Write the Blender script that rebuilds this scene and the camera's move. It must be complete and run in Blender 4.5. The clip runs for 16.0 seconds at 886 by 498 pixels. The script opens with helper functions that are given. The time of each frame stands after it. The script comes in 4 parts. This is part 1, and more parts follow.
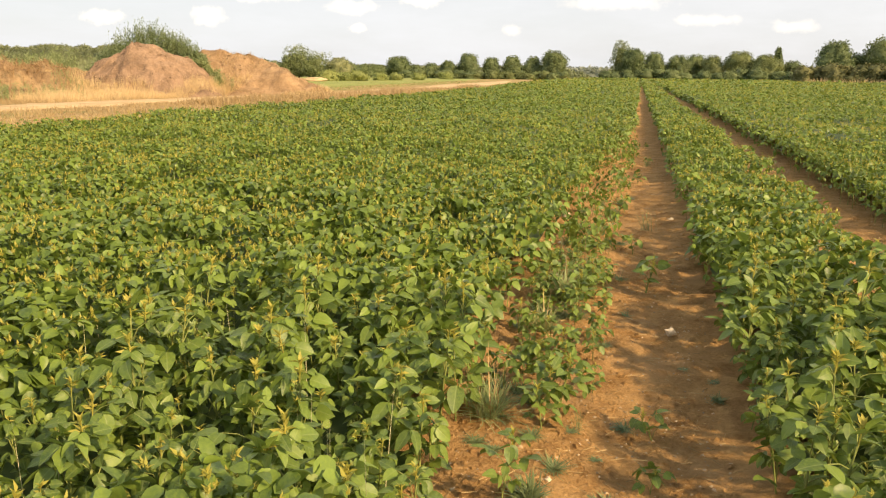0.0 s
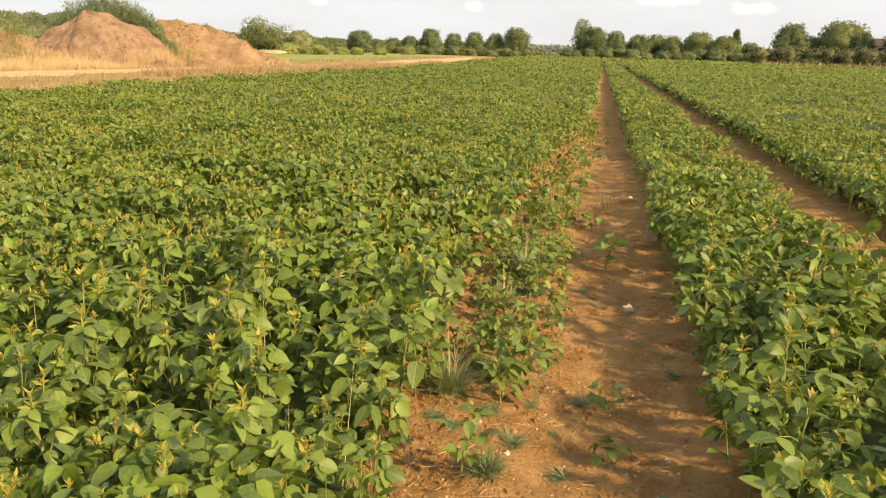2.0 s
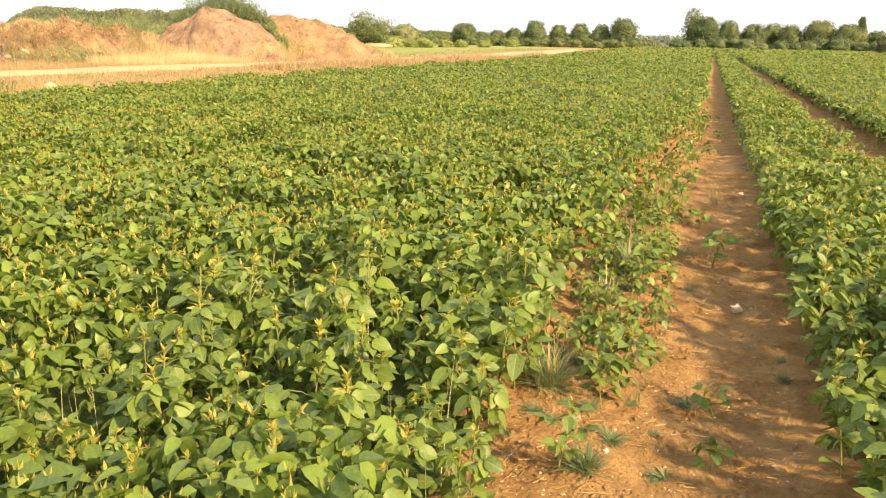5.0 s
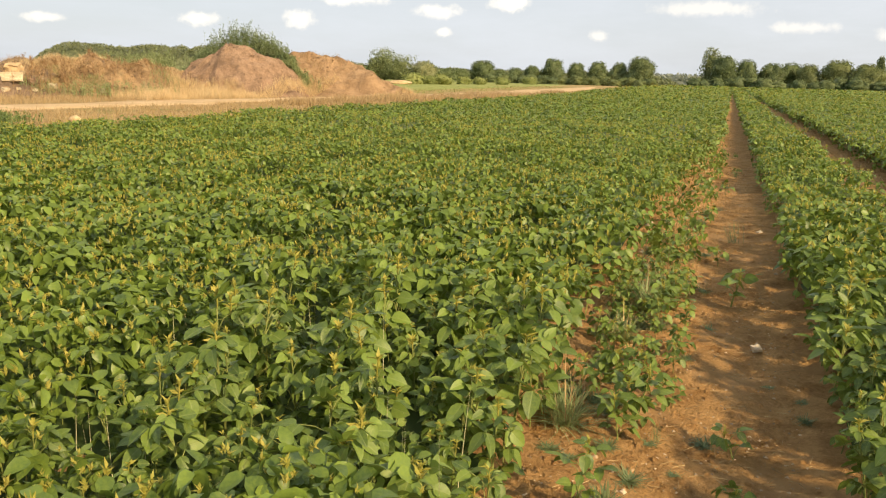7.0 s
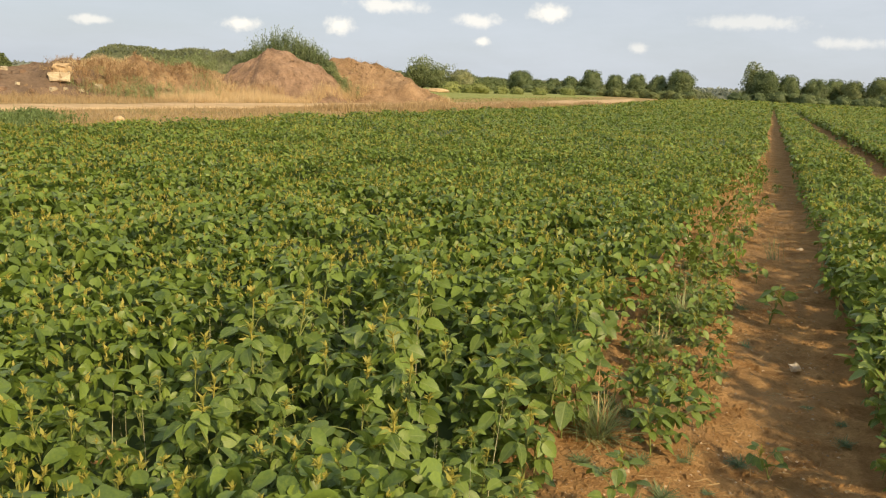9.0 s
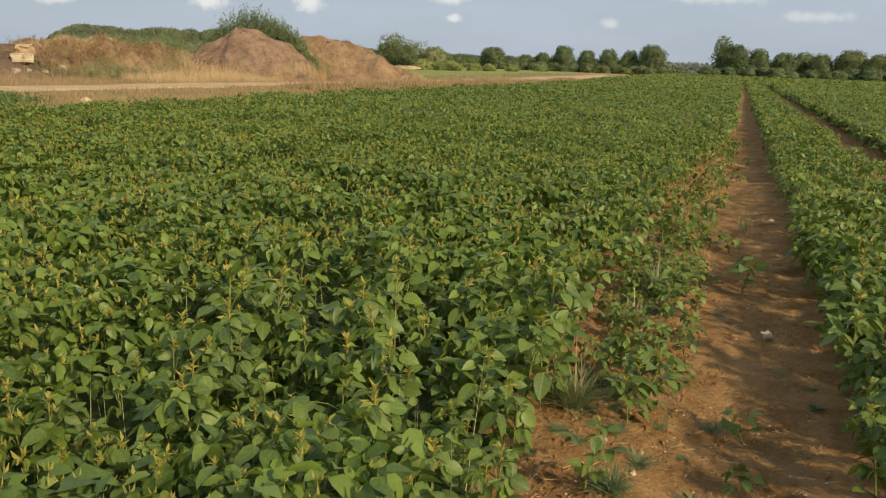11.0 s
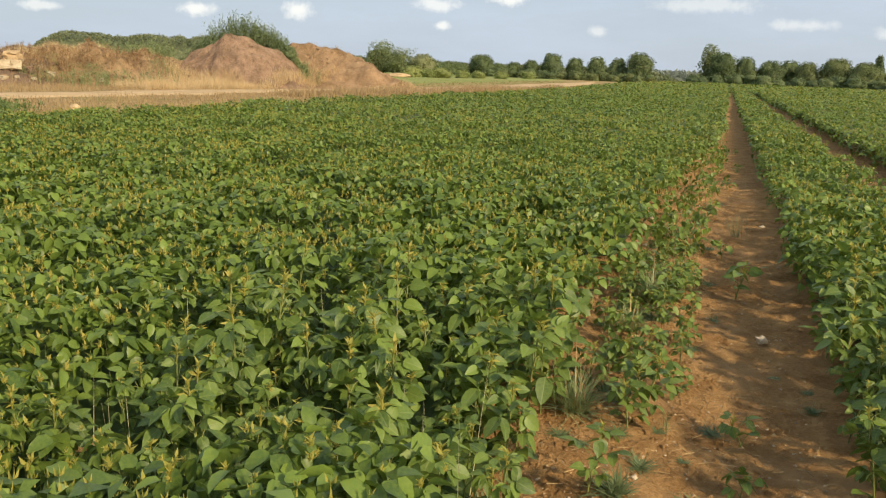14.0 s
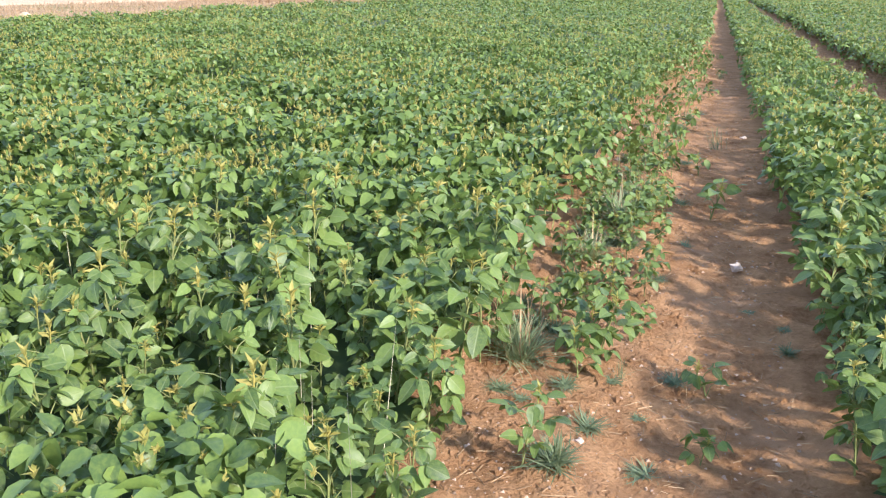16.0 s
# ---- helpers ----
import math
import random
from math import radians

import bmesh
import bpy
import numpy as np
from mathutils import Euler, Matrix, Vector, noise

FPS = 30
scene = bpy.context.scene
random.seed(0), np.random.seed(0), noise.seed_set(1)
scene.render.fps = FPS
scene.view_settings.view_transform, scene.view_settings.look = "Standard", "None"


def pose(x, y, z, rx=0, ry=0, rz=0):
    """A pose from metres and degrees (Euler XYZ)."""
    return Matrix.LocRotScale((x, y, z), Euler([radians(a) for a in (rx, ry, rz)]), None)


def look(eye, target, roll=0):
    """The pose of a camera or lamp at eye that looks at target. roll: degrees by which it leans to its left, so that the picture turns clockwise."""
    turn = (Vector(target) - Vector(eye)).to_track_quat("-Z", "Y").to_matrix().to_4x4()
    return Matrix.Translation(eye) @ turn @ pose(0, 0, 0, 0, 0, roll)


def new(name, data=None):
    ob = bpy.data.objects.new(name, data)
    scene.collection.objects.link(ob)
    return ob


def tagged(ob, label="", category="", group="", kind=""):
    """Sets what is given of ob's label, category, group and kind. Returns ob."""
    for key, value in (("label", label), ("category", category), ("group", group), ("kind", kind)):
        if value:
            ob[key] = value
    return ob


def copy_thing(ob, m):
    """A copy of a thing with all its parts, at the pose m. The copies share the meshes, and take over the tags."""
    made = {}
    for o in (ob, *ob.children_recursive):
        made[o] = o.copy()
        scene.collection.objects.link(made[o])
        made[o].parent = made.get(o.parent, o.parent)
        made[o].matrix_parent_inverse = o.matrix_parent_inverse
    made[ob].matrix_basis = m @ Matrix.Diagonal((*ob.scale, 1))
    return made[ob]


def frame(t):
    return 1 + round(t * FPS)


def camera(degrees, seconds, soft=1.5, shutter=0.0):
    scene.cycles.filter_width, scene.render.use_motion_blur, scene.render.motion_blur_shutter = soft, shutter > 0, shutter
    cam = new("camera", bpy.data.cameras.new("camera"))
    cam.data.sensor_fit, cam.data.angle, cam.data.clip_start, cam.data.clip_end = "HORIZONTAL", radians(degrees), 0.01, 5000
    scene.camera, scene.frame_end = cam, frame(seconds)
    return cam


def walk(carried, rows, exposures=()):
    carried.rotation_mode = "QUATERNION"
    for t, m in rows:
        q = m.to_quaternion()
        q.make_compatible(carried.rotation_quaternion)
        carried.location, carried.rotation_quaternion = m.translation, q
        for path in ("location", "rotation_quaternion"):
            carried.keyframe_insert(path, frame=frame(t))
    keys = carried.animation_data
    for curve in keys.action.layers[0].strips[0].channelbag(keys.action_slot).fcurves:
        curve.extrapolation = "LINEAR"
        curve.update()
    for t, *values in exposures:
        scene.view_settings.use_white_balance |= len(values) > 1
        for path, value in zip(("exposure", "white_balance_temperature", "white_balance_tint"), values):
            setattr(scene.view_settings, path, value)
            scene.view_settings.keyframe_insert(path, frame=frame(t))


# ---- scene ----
cam = camera(58.9, 16.0, 1.2)
PATH = [
    (0, (-0.017, -0.085, 1.557), (-0.478, 1.812, 1.119), 0.6),
    (0.5, (-0.015, -0.09, 1.552), (-0.531, 1.791, 1.111), 0.8),
    (1, (-0.018, -0.086, 1.546), (-0.503, 1.794, 1.065), 1.0),
    (1.5, (-0.02, -0.071, 1.542), (-0.451, 1.822, 1.06), 1.6),
    (2, (-0.021, -0.072, 1.547), (-0.38, 1.833, 1.054), 1.7),
    (2.5, (-0.025, -0.072, 1.548), (-0.33, 1.845, 1.068), 1.9),
    (3, (-0.027, -0.081, 1.55), (-0.333, 1.838, 1.074), 2.0),
    (3.5, (-0.026, -0.085, 1.549), (-0.377, 1.823, 1.064), 2.0),
    (4, (-0.023, -0.098, 1.55), (-0.468, 1.787, 1.053), 1.2),
    (4.5, (-0.029, -0.092, 1.549), (-0.596, 1.753, 1.023), 1.3),
    (7, (-0.031, -0.087, 1.548), (-0.681, 1.755, 1.117), 1.5),
    (7.5, (-0.035, -0.078, 1.547), (-0.706, 1.757, 1.119), 1.9),
    (8, (-0.036, -0.078, 1.545), (-0.72, 1.755, 1.131), 2.1),
    (8.5, (-0.044, -0.083, 1.543), (-0.774, 1.733, 1.131), 2.7),
    (11, (-0.049, -0.103, 1.524), (-0.713, 1.725, 1.06), 2.1),
    (11.5, (-0.046, -0.097, 1.525), (-0.614, 1.753, 1.021), 2.1),
    (12, (-0.052, -0.094, 1.523), (-0.618, 1.76, 1.033), 2.1),
    (12.5, (-0.055, -0.096, 1.521), (-0.644, 1.761, 1.07), 1.8),
    (13, (-0.08, -0.128, 1.521), (-0.68, 1.724, 1.062), 2.1),
    (13.5, (-0.069, -0.144, 1.521), (-0.688, 1.71, 1.098), 3.4),
    (14, (-0.091, -0.145, 1.524), (-0.731, 1.697, 1.078), 2.2),
    (14.5, (-0.061, -0.079, 1.518), (-0.883, 1.681, 1.041), -0.1),
    (15, (0.015, 0.133, 1.511), (-0.749, 1.918, 1.031), 0.9),
    (15.5, (0.073, 0.254, 1.502), (-0.624, 2.038, 0.925), 0.0),
    (16, (-0.029, 0.43, 1.467), (-0.607, 2.227, 0.806), 1.8),
]
EXPOSURES = [(0.0, 0.43, 7450, 11), (4.0, 0.46, 7550, 11), (4.7, 0.92, 7450, 11), (7.0, 0.24, 7050, 9), (8.7, 0.05, 6850, 8), (11.0, -0.4, 6250, 6), (11.5, 0.36, 6350, 7), (12.0, 0.52, 6450, 7), (12.5, 0.2, 6500, 6), (13.5, -0.05, 6350, 6), (15.0, -0.14, 6050, 6), (15.5, 0.46, 5600, 9), (16.0, 0.86, 4750, 24)]
walk(cam, [(t, look(eye, target, roll)) for t, eye, target, roll in PATH], EXPOSURES)

# ---- sun, sky ----
SUN_AZ, SUN_EL = 117.0, 31.0
sun_way = Vector((math.sin(radians(SUN_AZ)) * math.cos(radians(SUN_EL)),
                  math.cos(radians(SUN_AZ)) * math.cos(radians(SUN_EL)), math.sin(radians(SUN_EL))))
sun_data = bpy.data.lights.new("sun", "SUN")
sun_data.energy, sun_data.angle, sun_data.color = 5.0, radians(3.5), (1.0, 0.77, 0.48)
sun = new("sun", sun_data)
sun.matrix_world = look(sun_way * 200, (0, 0, 0))

world = bpy.data.worlds.new("sky")
scene.world = world
world.use_nodes = True


class Nodes:
    """A short hand for wiring a node tree."""

    def __init__(self, tree):
        self.tree = tree
        tree.nodes.clear()

    def add(self, kind, **settings):
        inputs = settings.pop("inputs", {})
        n = self.tree.nodes.new(kind)
        for key, value in settings.items():
            setattr(n, key, value)
        for key, value in inputs.items():
            if isinstance(value, bpy.types.NodeSocket):
                self.tree.links.new(value, n.inputs[key])
            else:
                n.inputs[key].default_value = value
        return n

    def math(self, op, a, b=0.0, clamp=False):
        return self.add("ShaderNodeMath", operation=op, use_clamp=clamp, inputs={0: a, 1: b}).outputs[0]

    def mix(self, f, a, b, blend="MIX"):
        n = self.add("ShaderNodeMix", data_type="RGBA", blend_type=blend)
        for key, value in ((0, f), (6, a), (7, b)):
            if isinstance(value, bpy.types.NodeSocket):
                self.tree.links.new(value, n.inputs[key])
            else:
                n.inputs[key].default_value = value if key == 0 else (*value[:3], 1)
        return n.outputs[2]

    def noise(self, vector, scale, detail=4.0, rough=0.6):
        return self.add("ShaderNodeTexNoise", inputs={"Vector": vector, "Scale": scale, "Detail": detail, "Roughness": rough}).outputs["Fac"]

    def ramp(self, f, lo, hi, a=0.0, b=1.0):
        return self.add("ShaderNodeMapRange", interpolation_type="SMOOTHSTEP",
                        inputs={0: f, 1: lo, 2: hi, 3: a, 4: b}).outputs[0]


w = Nodes(world.node_tree)
sky = w.add("ShaderNodeTexSky", sky_type="NISHITA", sun_disc=False, sun_elevation=radians(SUN_EL),
            sun_rotation=radians(SUN_AZ), air_density=1.0, dust_density=1.6, ozone_density=1.5).outputs[0]
way = w.add("ShaderNodeTexCoord").outputs["Generated"]
xyz = w.add("ShaderNodeSeparateXYZ", inputs={0: way})
azimuth = w.math("MULTIPLY", w.math("ARCTAN2", xyz.outputs[0], xyz.outputs[1]), 57.2958)
height = w.math("MULTIPLY", w.math("ARCSINE", xyz.outputs[2]), 57.2958)
chart = w.add("ShaderNodeCombineXYZ", inputs={0: azimuth, 1: height}).outputs[0]
ragged = w.noise(chart, 0.9, 5.0, 0.6)
clouds = None
# small fair-weather clouds: azimuth, height, half width, half height, in degrees
for az, el, ha, he, power in ((-29.8, 3.6, 1.0, 0.55, 1.0), (-36.5, 3.4, 1.3, 0.5, 1.0), (-20.2, 4.4, 1.7, 0.45, .8), (-19.85, 2.95, .65, .32, .9),
                              (-15.1, 5.1, 1.5, .6, 1.0), (-9.0, 2.95, .6, .4, .55), (-45.9, 3.0, 1.3, .3, .7), (-26.4, 5.1, 2.6, .5, .8),
                              (4.0, 3.6, 2.0, .35, .5), (9.5, 3.2, 1.2, .4, .5), (-2.0, 4.8, 3.5, .5, .5), (-55.0, 4.0, 3.0, .6, .6)):
    dx = w.math("MULTIPLY", w.math("SUBTRACT", azimuth, az), 1 / ha)
    dy = w.math("MULTIPLY", w.math("SUBTRACT", height, el), 1 / he)
    far = w.math("SQRT", w.math("ADD", w.math("MULTIPLY", dx, dx), w.math("MULTIPLY", dy, dy)))
    far = w.math("ADD", far, w.math("MULTIPLY", w.math("SUBTRACT", ragged, 0.5), 2.2))
    puff = w.math("MULTIPLY", w.ramp(far, 1.3, 0.25), power * 0.8)
    clouds = puff if clouds is None else w.math("MAXIMUM", clouds, puff)
thin = w.add("ShaderNodeMapping", inputs={0: chart, "Scale": (0.06, 0.22, 1)}).outputs[0]
veil = w.ramp(w.noise(thin, 1.0, 6.0, 0.62), 0.3, 0.75, 0.72, 0.90)
veil = w.math("MULTIPLY", veil, w.ramp(height, 7.0, 45.0, 1.0, 0.5))
low_haze = w.mix(w.ramp(azimuth, -40, 25), (7.9, 8.6, 9.9), (8.3, 8.9, 10.1))
hazy = w.mix(veil, sky, w.mix(w.ramp(height, 6.0, 24.0), low_haze, (10.6, 11.2, 11.8)))
full = w.mix(clouds, hazy, (14.0, 13.3, 12.3))
w.tree.links.new(w.add("ShaderNodeBackground", inputs={0: full, 1: 0.086}).outputs[0],
                 w.add("ShaderNodeOutputWorld").inputs[0])


# ---- materials ----
def surface(name, low, high, scale=4.0, fine=40.0, rough=0.85, bump=0.3, spread=0.25, size=0.02, spec=0.3, third=None):
    """A rough matt surface: two colours mixed at a coarse and a fine scale, with relief and a small change from piece to piece."""
    m = bpy.data.materials.new(name)
    m.use_nodes = True
    n = Nodes(m.node_tree)
    at = n.add("ShaderNodeNewGeometry")
    where = at.outputs["Position"]
    big, small = n.noise(where, scale, 5.0), n.noise(where, fine, 6.0, 0.7)
    both = n.math("ADD", n.math("MULTIPLY", big, 0.6), n.math("MULTIPLY", small, 0.4))
    colour = n.mix(n.ramp(both, 0.33, 0.67), low, high)
    if third:
        colour = n.mix(n.ramp(n.noise(where, scale * 0.37, 4.0), 0.5, 0.68), colour, third)
    odd = n.math("FRACT", n.math("ADD", at.outputs["Random Per Island"], n.add("ShaderNodeObjectInfo").outputs["Random"]))
    colour = n.add("ShaderNodeHueSaturation", inputs={"Color": colour, "Value": n.ramp(odd, 0, 1, 1 - spread, 1 + spread)}).outputs[0]
    relief = n.add("ShaderNodeBump", inputs={"Strength": bump, "Distance": size, "Height": small})
    skin = n.add("ShaderNodeBsdfPrincipled", inputs={"Base Color": colour, "Roughness": rough, "Specular IOR Level": spec, "Normal": relief.outputs[0]})
    n.tree.links.new(skin.outputs[0], n.add("ShaderNodeOutputMaterial").inputs[0])
    return m


def leafy(name, low, high, glow, through_share=0.35, rough=0.5, ribs=False, patch=0.7):
    """Leaves: a matt green face that lets some light through, different from leaf to leaf and, more broadly, over the field."""
    m = bpy.data.materials.new(name)
    m.use_nodes = True
    n = Nodes(m.node_tree)
    at = n.add("ShaderNodeNewGeometry")
    where = at.outputs["Position"]
    odd = n.math("FRACT", n.math("ADD", at.outputs["Random Per Island"], n.add("ShaderNodeObjectInfo").outputs["Random"]))
    blend = n.math("ADD", n.math("MULTIPLY", odd, 0.72), n.math("MULTIPLY", n.noise(where, patch, 3.0), 0.45), True)
    colour = n.mix(blend, low, high)
    small = n.noise(where, 90.0, 3.0)
    colour = n.mix(n.ramp(small, 0.3, 0.75, 0, 0.25), colour, glow)
    lit = n.mix(0.55, colour, glow)
    relief_from = small
    if ribs:
        uv = n.add("ShaderNodeSeparateXYZ", inputs={0: n.add("ShaderNodeUVMap", uv_map="leaf").outputs[0]})
        side = n.math("ABSOLUTE", n.math("SUBTRACT", uv.outputs[0], 0.5))
        mid = n.ramp(side, 0.012, 0.05, 1.0, 0.0)
        slant = n.math("SUBTRACT", n.math("MULTIPLY", uv.outputs[1], 9.0), n.math("MULTIPLY", side, 9.0))
        wave = n.math("ABSOLUTE", n.math("SUBTRACT", n.math("FRACT", slant), 0.5))
        vein = n.math("MAXIMUM", n.math("MULTIPLY", n.ramp(wave, 0.0, 0.14, 1.0, 0.0), 0.4), mid)
        colour = n.mix(n.math("MULTIPLY", vein, 0.45), colour, (0.30, 0.36, 0.13))
        relief_from = n.math("SUBTRACT", small, n.math("MULTIPLY", vein, 1.2))
    relief = n.add("ShaderNodeBump", inputs={"Strength": 0.25, "Distance": 0.004, "Height": relief_from}).outputs[0]
    face = n.add("ShaderNodeBsdfPrincipled", inputs={"Base Color": colour, "Roughness": rough, "Specular IOR Level": 0.38, "Normal": relief})
    back = n.add("ShaderNodeBsdfTranslucent", inputs={"Color": lit, "Normal": relief})
    both = n.add("ShaderNodeMixShader", inputs={0: through_share, 1: face.outputs[0], 2: back.outputs[0]})
    n.tree.links.new(both.outputs[0], n.add("ShaderNodeOutputMaterial").inputs[0])
    return m


SOIL = surface("orange_soil", (0.34, 0.185, 0.07), (0.66, 0.40, 0.175), 5.0, 46, 0.95, 1.0, 0.0, 0.05, 0.1, (0.55, 0.335, 0.155))
STRAW_GROUND = surface("straw_ground", (0.28, 0.20, 0.09), (0.48, 0.35, 0.17), 0.7, 9, 0.95, 0.6, 0.0, 0.05, 0.1, (0.24, 0.22, 0.08))
TRACK_DUST = surface("track_dust", (0.46, 0.325, 0.18), (0.67, 0.50, 0.30), 0.8, 14, 0.95, 0.4, 0.0, 0.03, 0.1)
MEADOW = surface("meadow_green", (0.20, 0.25, 0.075), (0.36, 0.38, 0.13), 0.25, 3, 0.9, 0.5, 0.0, 0.1, 0.1, (0.33, 0.31, 0.12))
FAR_LAND = surface("far_land", (0.12, 0.16, 0.05), (0.26, 0.26, 0.10), 0.01, 0.2, 0.95, 0.2, 0.0, 0.1, 0.1)
HEAP_BROWN = surface("dug_brown_soil", (0.19, 0.125, 0.083), (0.38, 0.255, 0.17), 1.2, 7, 0.95, 0.9, 0.12, 0.12, 0.1)
HEAP_TAN = surface("dry_tan_soil", (0.27, 0.175, 0.10), (0.49, 0.33, 0.195), 0.9, 6, 0.95, 0.9, 0.12, 0.12, 0.1, (0.2, 0.13, 0.07))
HEAP_THATCH = surface("grown_over_soil", (0.20, 0.13, 0.075), (0.40, 0.275, 0.15), 0.8, 5, 0.95, 0.9, 0.0, 0.12, 0.1, (0.23, 0.20, 0.09))
HEAP_DARK = surface("dark_tipped_soil", (0.12, 0.087, 0.062), (0.265, 0.185, 0.125), 0.8, 6, 0.95, 0.9, 0.12, 0.12, 0.1)
RUBBLE = surface("pale_rubble", (0.36, 0.29, 0.19), (0.58, 0.50, 0.36), 2.0, 12, 0.9, 0.5, 0.15, 0.05, 0.2)
PEBBLE = surface("pebble_stone", (0.36, 0.25, 0.14), (0.60, 0.46, 0.31), 25, 120, 0.85, 0.4, 0.3, 0.005, 0.2)
WHITE_STONE = surface("pale_stone", (0.48, 0.38, 0.26), (0.70, 0.58, 0.43), 20, 110, 0.8, 0.4, 0.0, 0.005, 0.2)
BARK = surface("bark", (0.06, 0.045, 0.03), (0.14, 0.10, 0.07), 2, 20, 0.95, 0.6, 0.1, 0.03, 0.1)
DRY_STEM = surface("dry_straw", (0.30, 0.20, 0.10), (0.56, 0.41, 0.21), 1.5, 30, 0.9, 0.2, 0.3, 0.004, 0.1)
STALK = surface("pale_stalk", (0.52, 0.48, 0.28), (0.74, 0.69, 0.46), 1.5, 30, 0.9, 0.2, 0.2, 0.004, 0.1)
STEM = surface("green_stem", (0.16, 0.20, 0.05), (0.30, 0.32, 0.10), 8, 90, 0.7, 0.2, 0.15, 0.002, 0.3)
BEAN_LEAF = leafy("bean_leaf", (0.013, 0.052, 0.018), (0.200, 0.290, 0.056), (0.37, 0.45, 0.06), 0.23, 0.42, True)
CROP_LEAF = leafy("crop_leaf", (0.013, 0.052, 0.018), (0.200, 0.290, 0.056), (0.37, 0.45, 0.06), 0.23, 0.43)
# lower foliage, its green darkened to paint the shade between plants
SHADED_UNDER_LEAF = leafy("shaded_crop_understory", (0.03, 0.05, 0.014), (0.06, 0.095, 0.022), (0.10, 0.15, 0.03), 0.1, 0.7, False, 2.0)
BEAN_SHOOT = leafy("bean_shoot", (0.31, 0.32, 0.055), (0.53, 0.45, 0.10), (0.57, 0.52, 0.11), 0.4, 0.6)
WEED_LEAF = leafy("weed_leaf", (0.11, 0.16, 0.07), (0.25, 0.30, 0.14), (0.27, 0.33, 0.14), 0.25, 0.6)
GRASS_GREEN = leafy("green_grass", (0.18, 0.25, 0.10), (0.42, 0.47, 0.24), (0.4, 0.48, 0.2), 0.3, 0.6, False, 3.0)
DEAD_LEAF = leafy("dead_weed_leaf", (0.22, 0.135, 0.07), (0.42, 0.275, 0.145), (0.42, 0.28, 0.14), 0.2, 0.8, False, 0.6)
EDGE_LEAF = leafy("edge_weed_leaf", (0.08, 0.13, 0.045), (0.2, 0.27, 0.09), (0.2, 0.28, 0.07), 0.25, 0.6)
THICKET_LEAF = leafy("thicket_leaf", (0.12, 0.175, 0.085), (0.29, 0.345, 0.17), (0.24, 0.31, 0.12), 0.25, 0.6)
RANK_LEAF = leafy("rank_weed_leaf", (0.18, 0.235, 0.105), (0.34, 0.385, 0.185), (0.2, 0.28, 0.07), 0.25, 0.6)
DRY_GRASS = leafy("dry_grass", (0.49, 0.365, 0.19), (0.77, 0.60, 0.36), (0.77, 0.60, 0.34), 0.3, 0.7, False, 0.25)
DULL_GRASS = leafy("dull_grass", (0.29, 0.20, 0.105), (0.51, 0.375, 0.205), (0.46, 0.35, 0.17), 0.3, 0.7, False, 0.3)
AIRY_LEAF = leafy("airy_tree_leaf", (0.10, 0.14, 0.065), (0.27, 0.31, 0.135), (0.28, 0.32, 0.12), 0.25, 0.6, False, 0.4)
TREE_LEAF = leafy("tree_leaf", (0.062, 0.098, 0.043), (0.17, 0.215, 0.085), (0.19, 0.235, 0.085), 0.2, 0.6, False, 0.3)
TREE_LIGHT = leafy("light_tree_leaf", (0.068, 0.10, 0.04), (0.20, 0.235, 0.086), (0.23, 0.26, 0.09), 0.25, 0.6, False, 0.3)
BUSH_LEAF = leafy("bush_leaf", (0.15, 0.20, 0.06), (0.33, 0.36, 0.12), (0.34, 0.38, 0.13), 0.3, 0.7, False, 0.3)
# distance haze is painted into this leaf colour: paler and greyer than the foliage
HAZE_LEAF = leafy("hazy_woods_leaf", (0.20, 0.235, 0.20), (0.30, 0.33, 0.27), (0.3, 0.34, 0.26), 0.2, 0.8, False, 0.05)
MEADOW_BLADE = leafy("meadow_blade", (0.17, 0.22, 0.065), (0.36, 0.36, 0.13), (0.4, 0.42, 0.15), 0.3, 0.7, False, 0.12)
HEDGE_LEAF = leafy("hedge_leaf", (0.05, 0.07, 0.028), (0.16, 0.165, 0.068), (0.26, 0.24, 0.1), 0.2, 0.7, False, 0.4)
HOUSE_WALL = surface("white_render", (0.70, 0.68, 0.64), (0.82, 0.80, 0.76), 0.8, 12, 0.9, 0.2, 0.0, 0.02, 0.2)
ROOF_TILE = surface("brown_roof_tile", (0.075, 0.062, 0.055), (0.13, 0.10, 0.085), 1.0, 6, 0.9, 0.5, 0.1, 0.05, 0.2)
DARK_PANE = surface("dark_window_pane", (0.03, 0.035, 0.04), (0.06, 0.065, 0.07), 1.0, 4, 0.15, 0.0, 0.0, 0.01, 0.5)
WILLOW_LEAF = leafy("willow_leaf", (0.17, 0.21, 0.10), (0.33, 0.34, 0.17), (0.36, 0.38, 0.2), 0.25, 0.6, False, 0.3)
# woods green, lightened in the colour itself to suggest haze
WOODS_LEAF = leafy("far_woods_leaf", (0.14, 0.165, 0.09), (0.24, 0.265, 0.135), (0.2, 0.24, 0.12), 0.2, 0.7, False, 0.1)

# ---- mesh helpers ----
rng = np.random.default_rng(11)


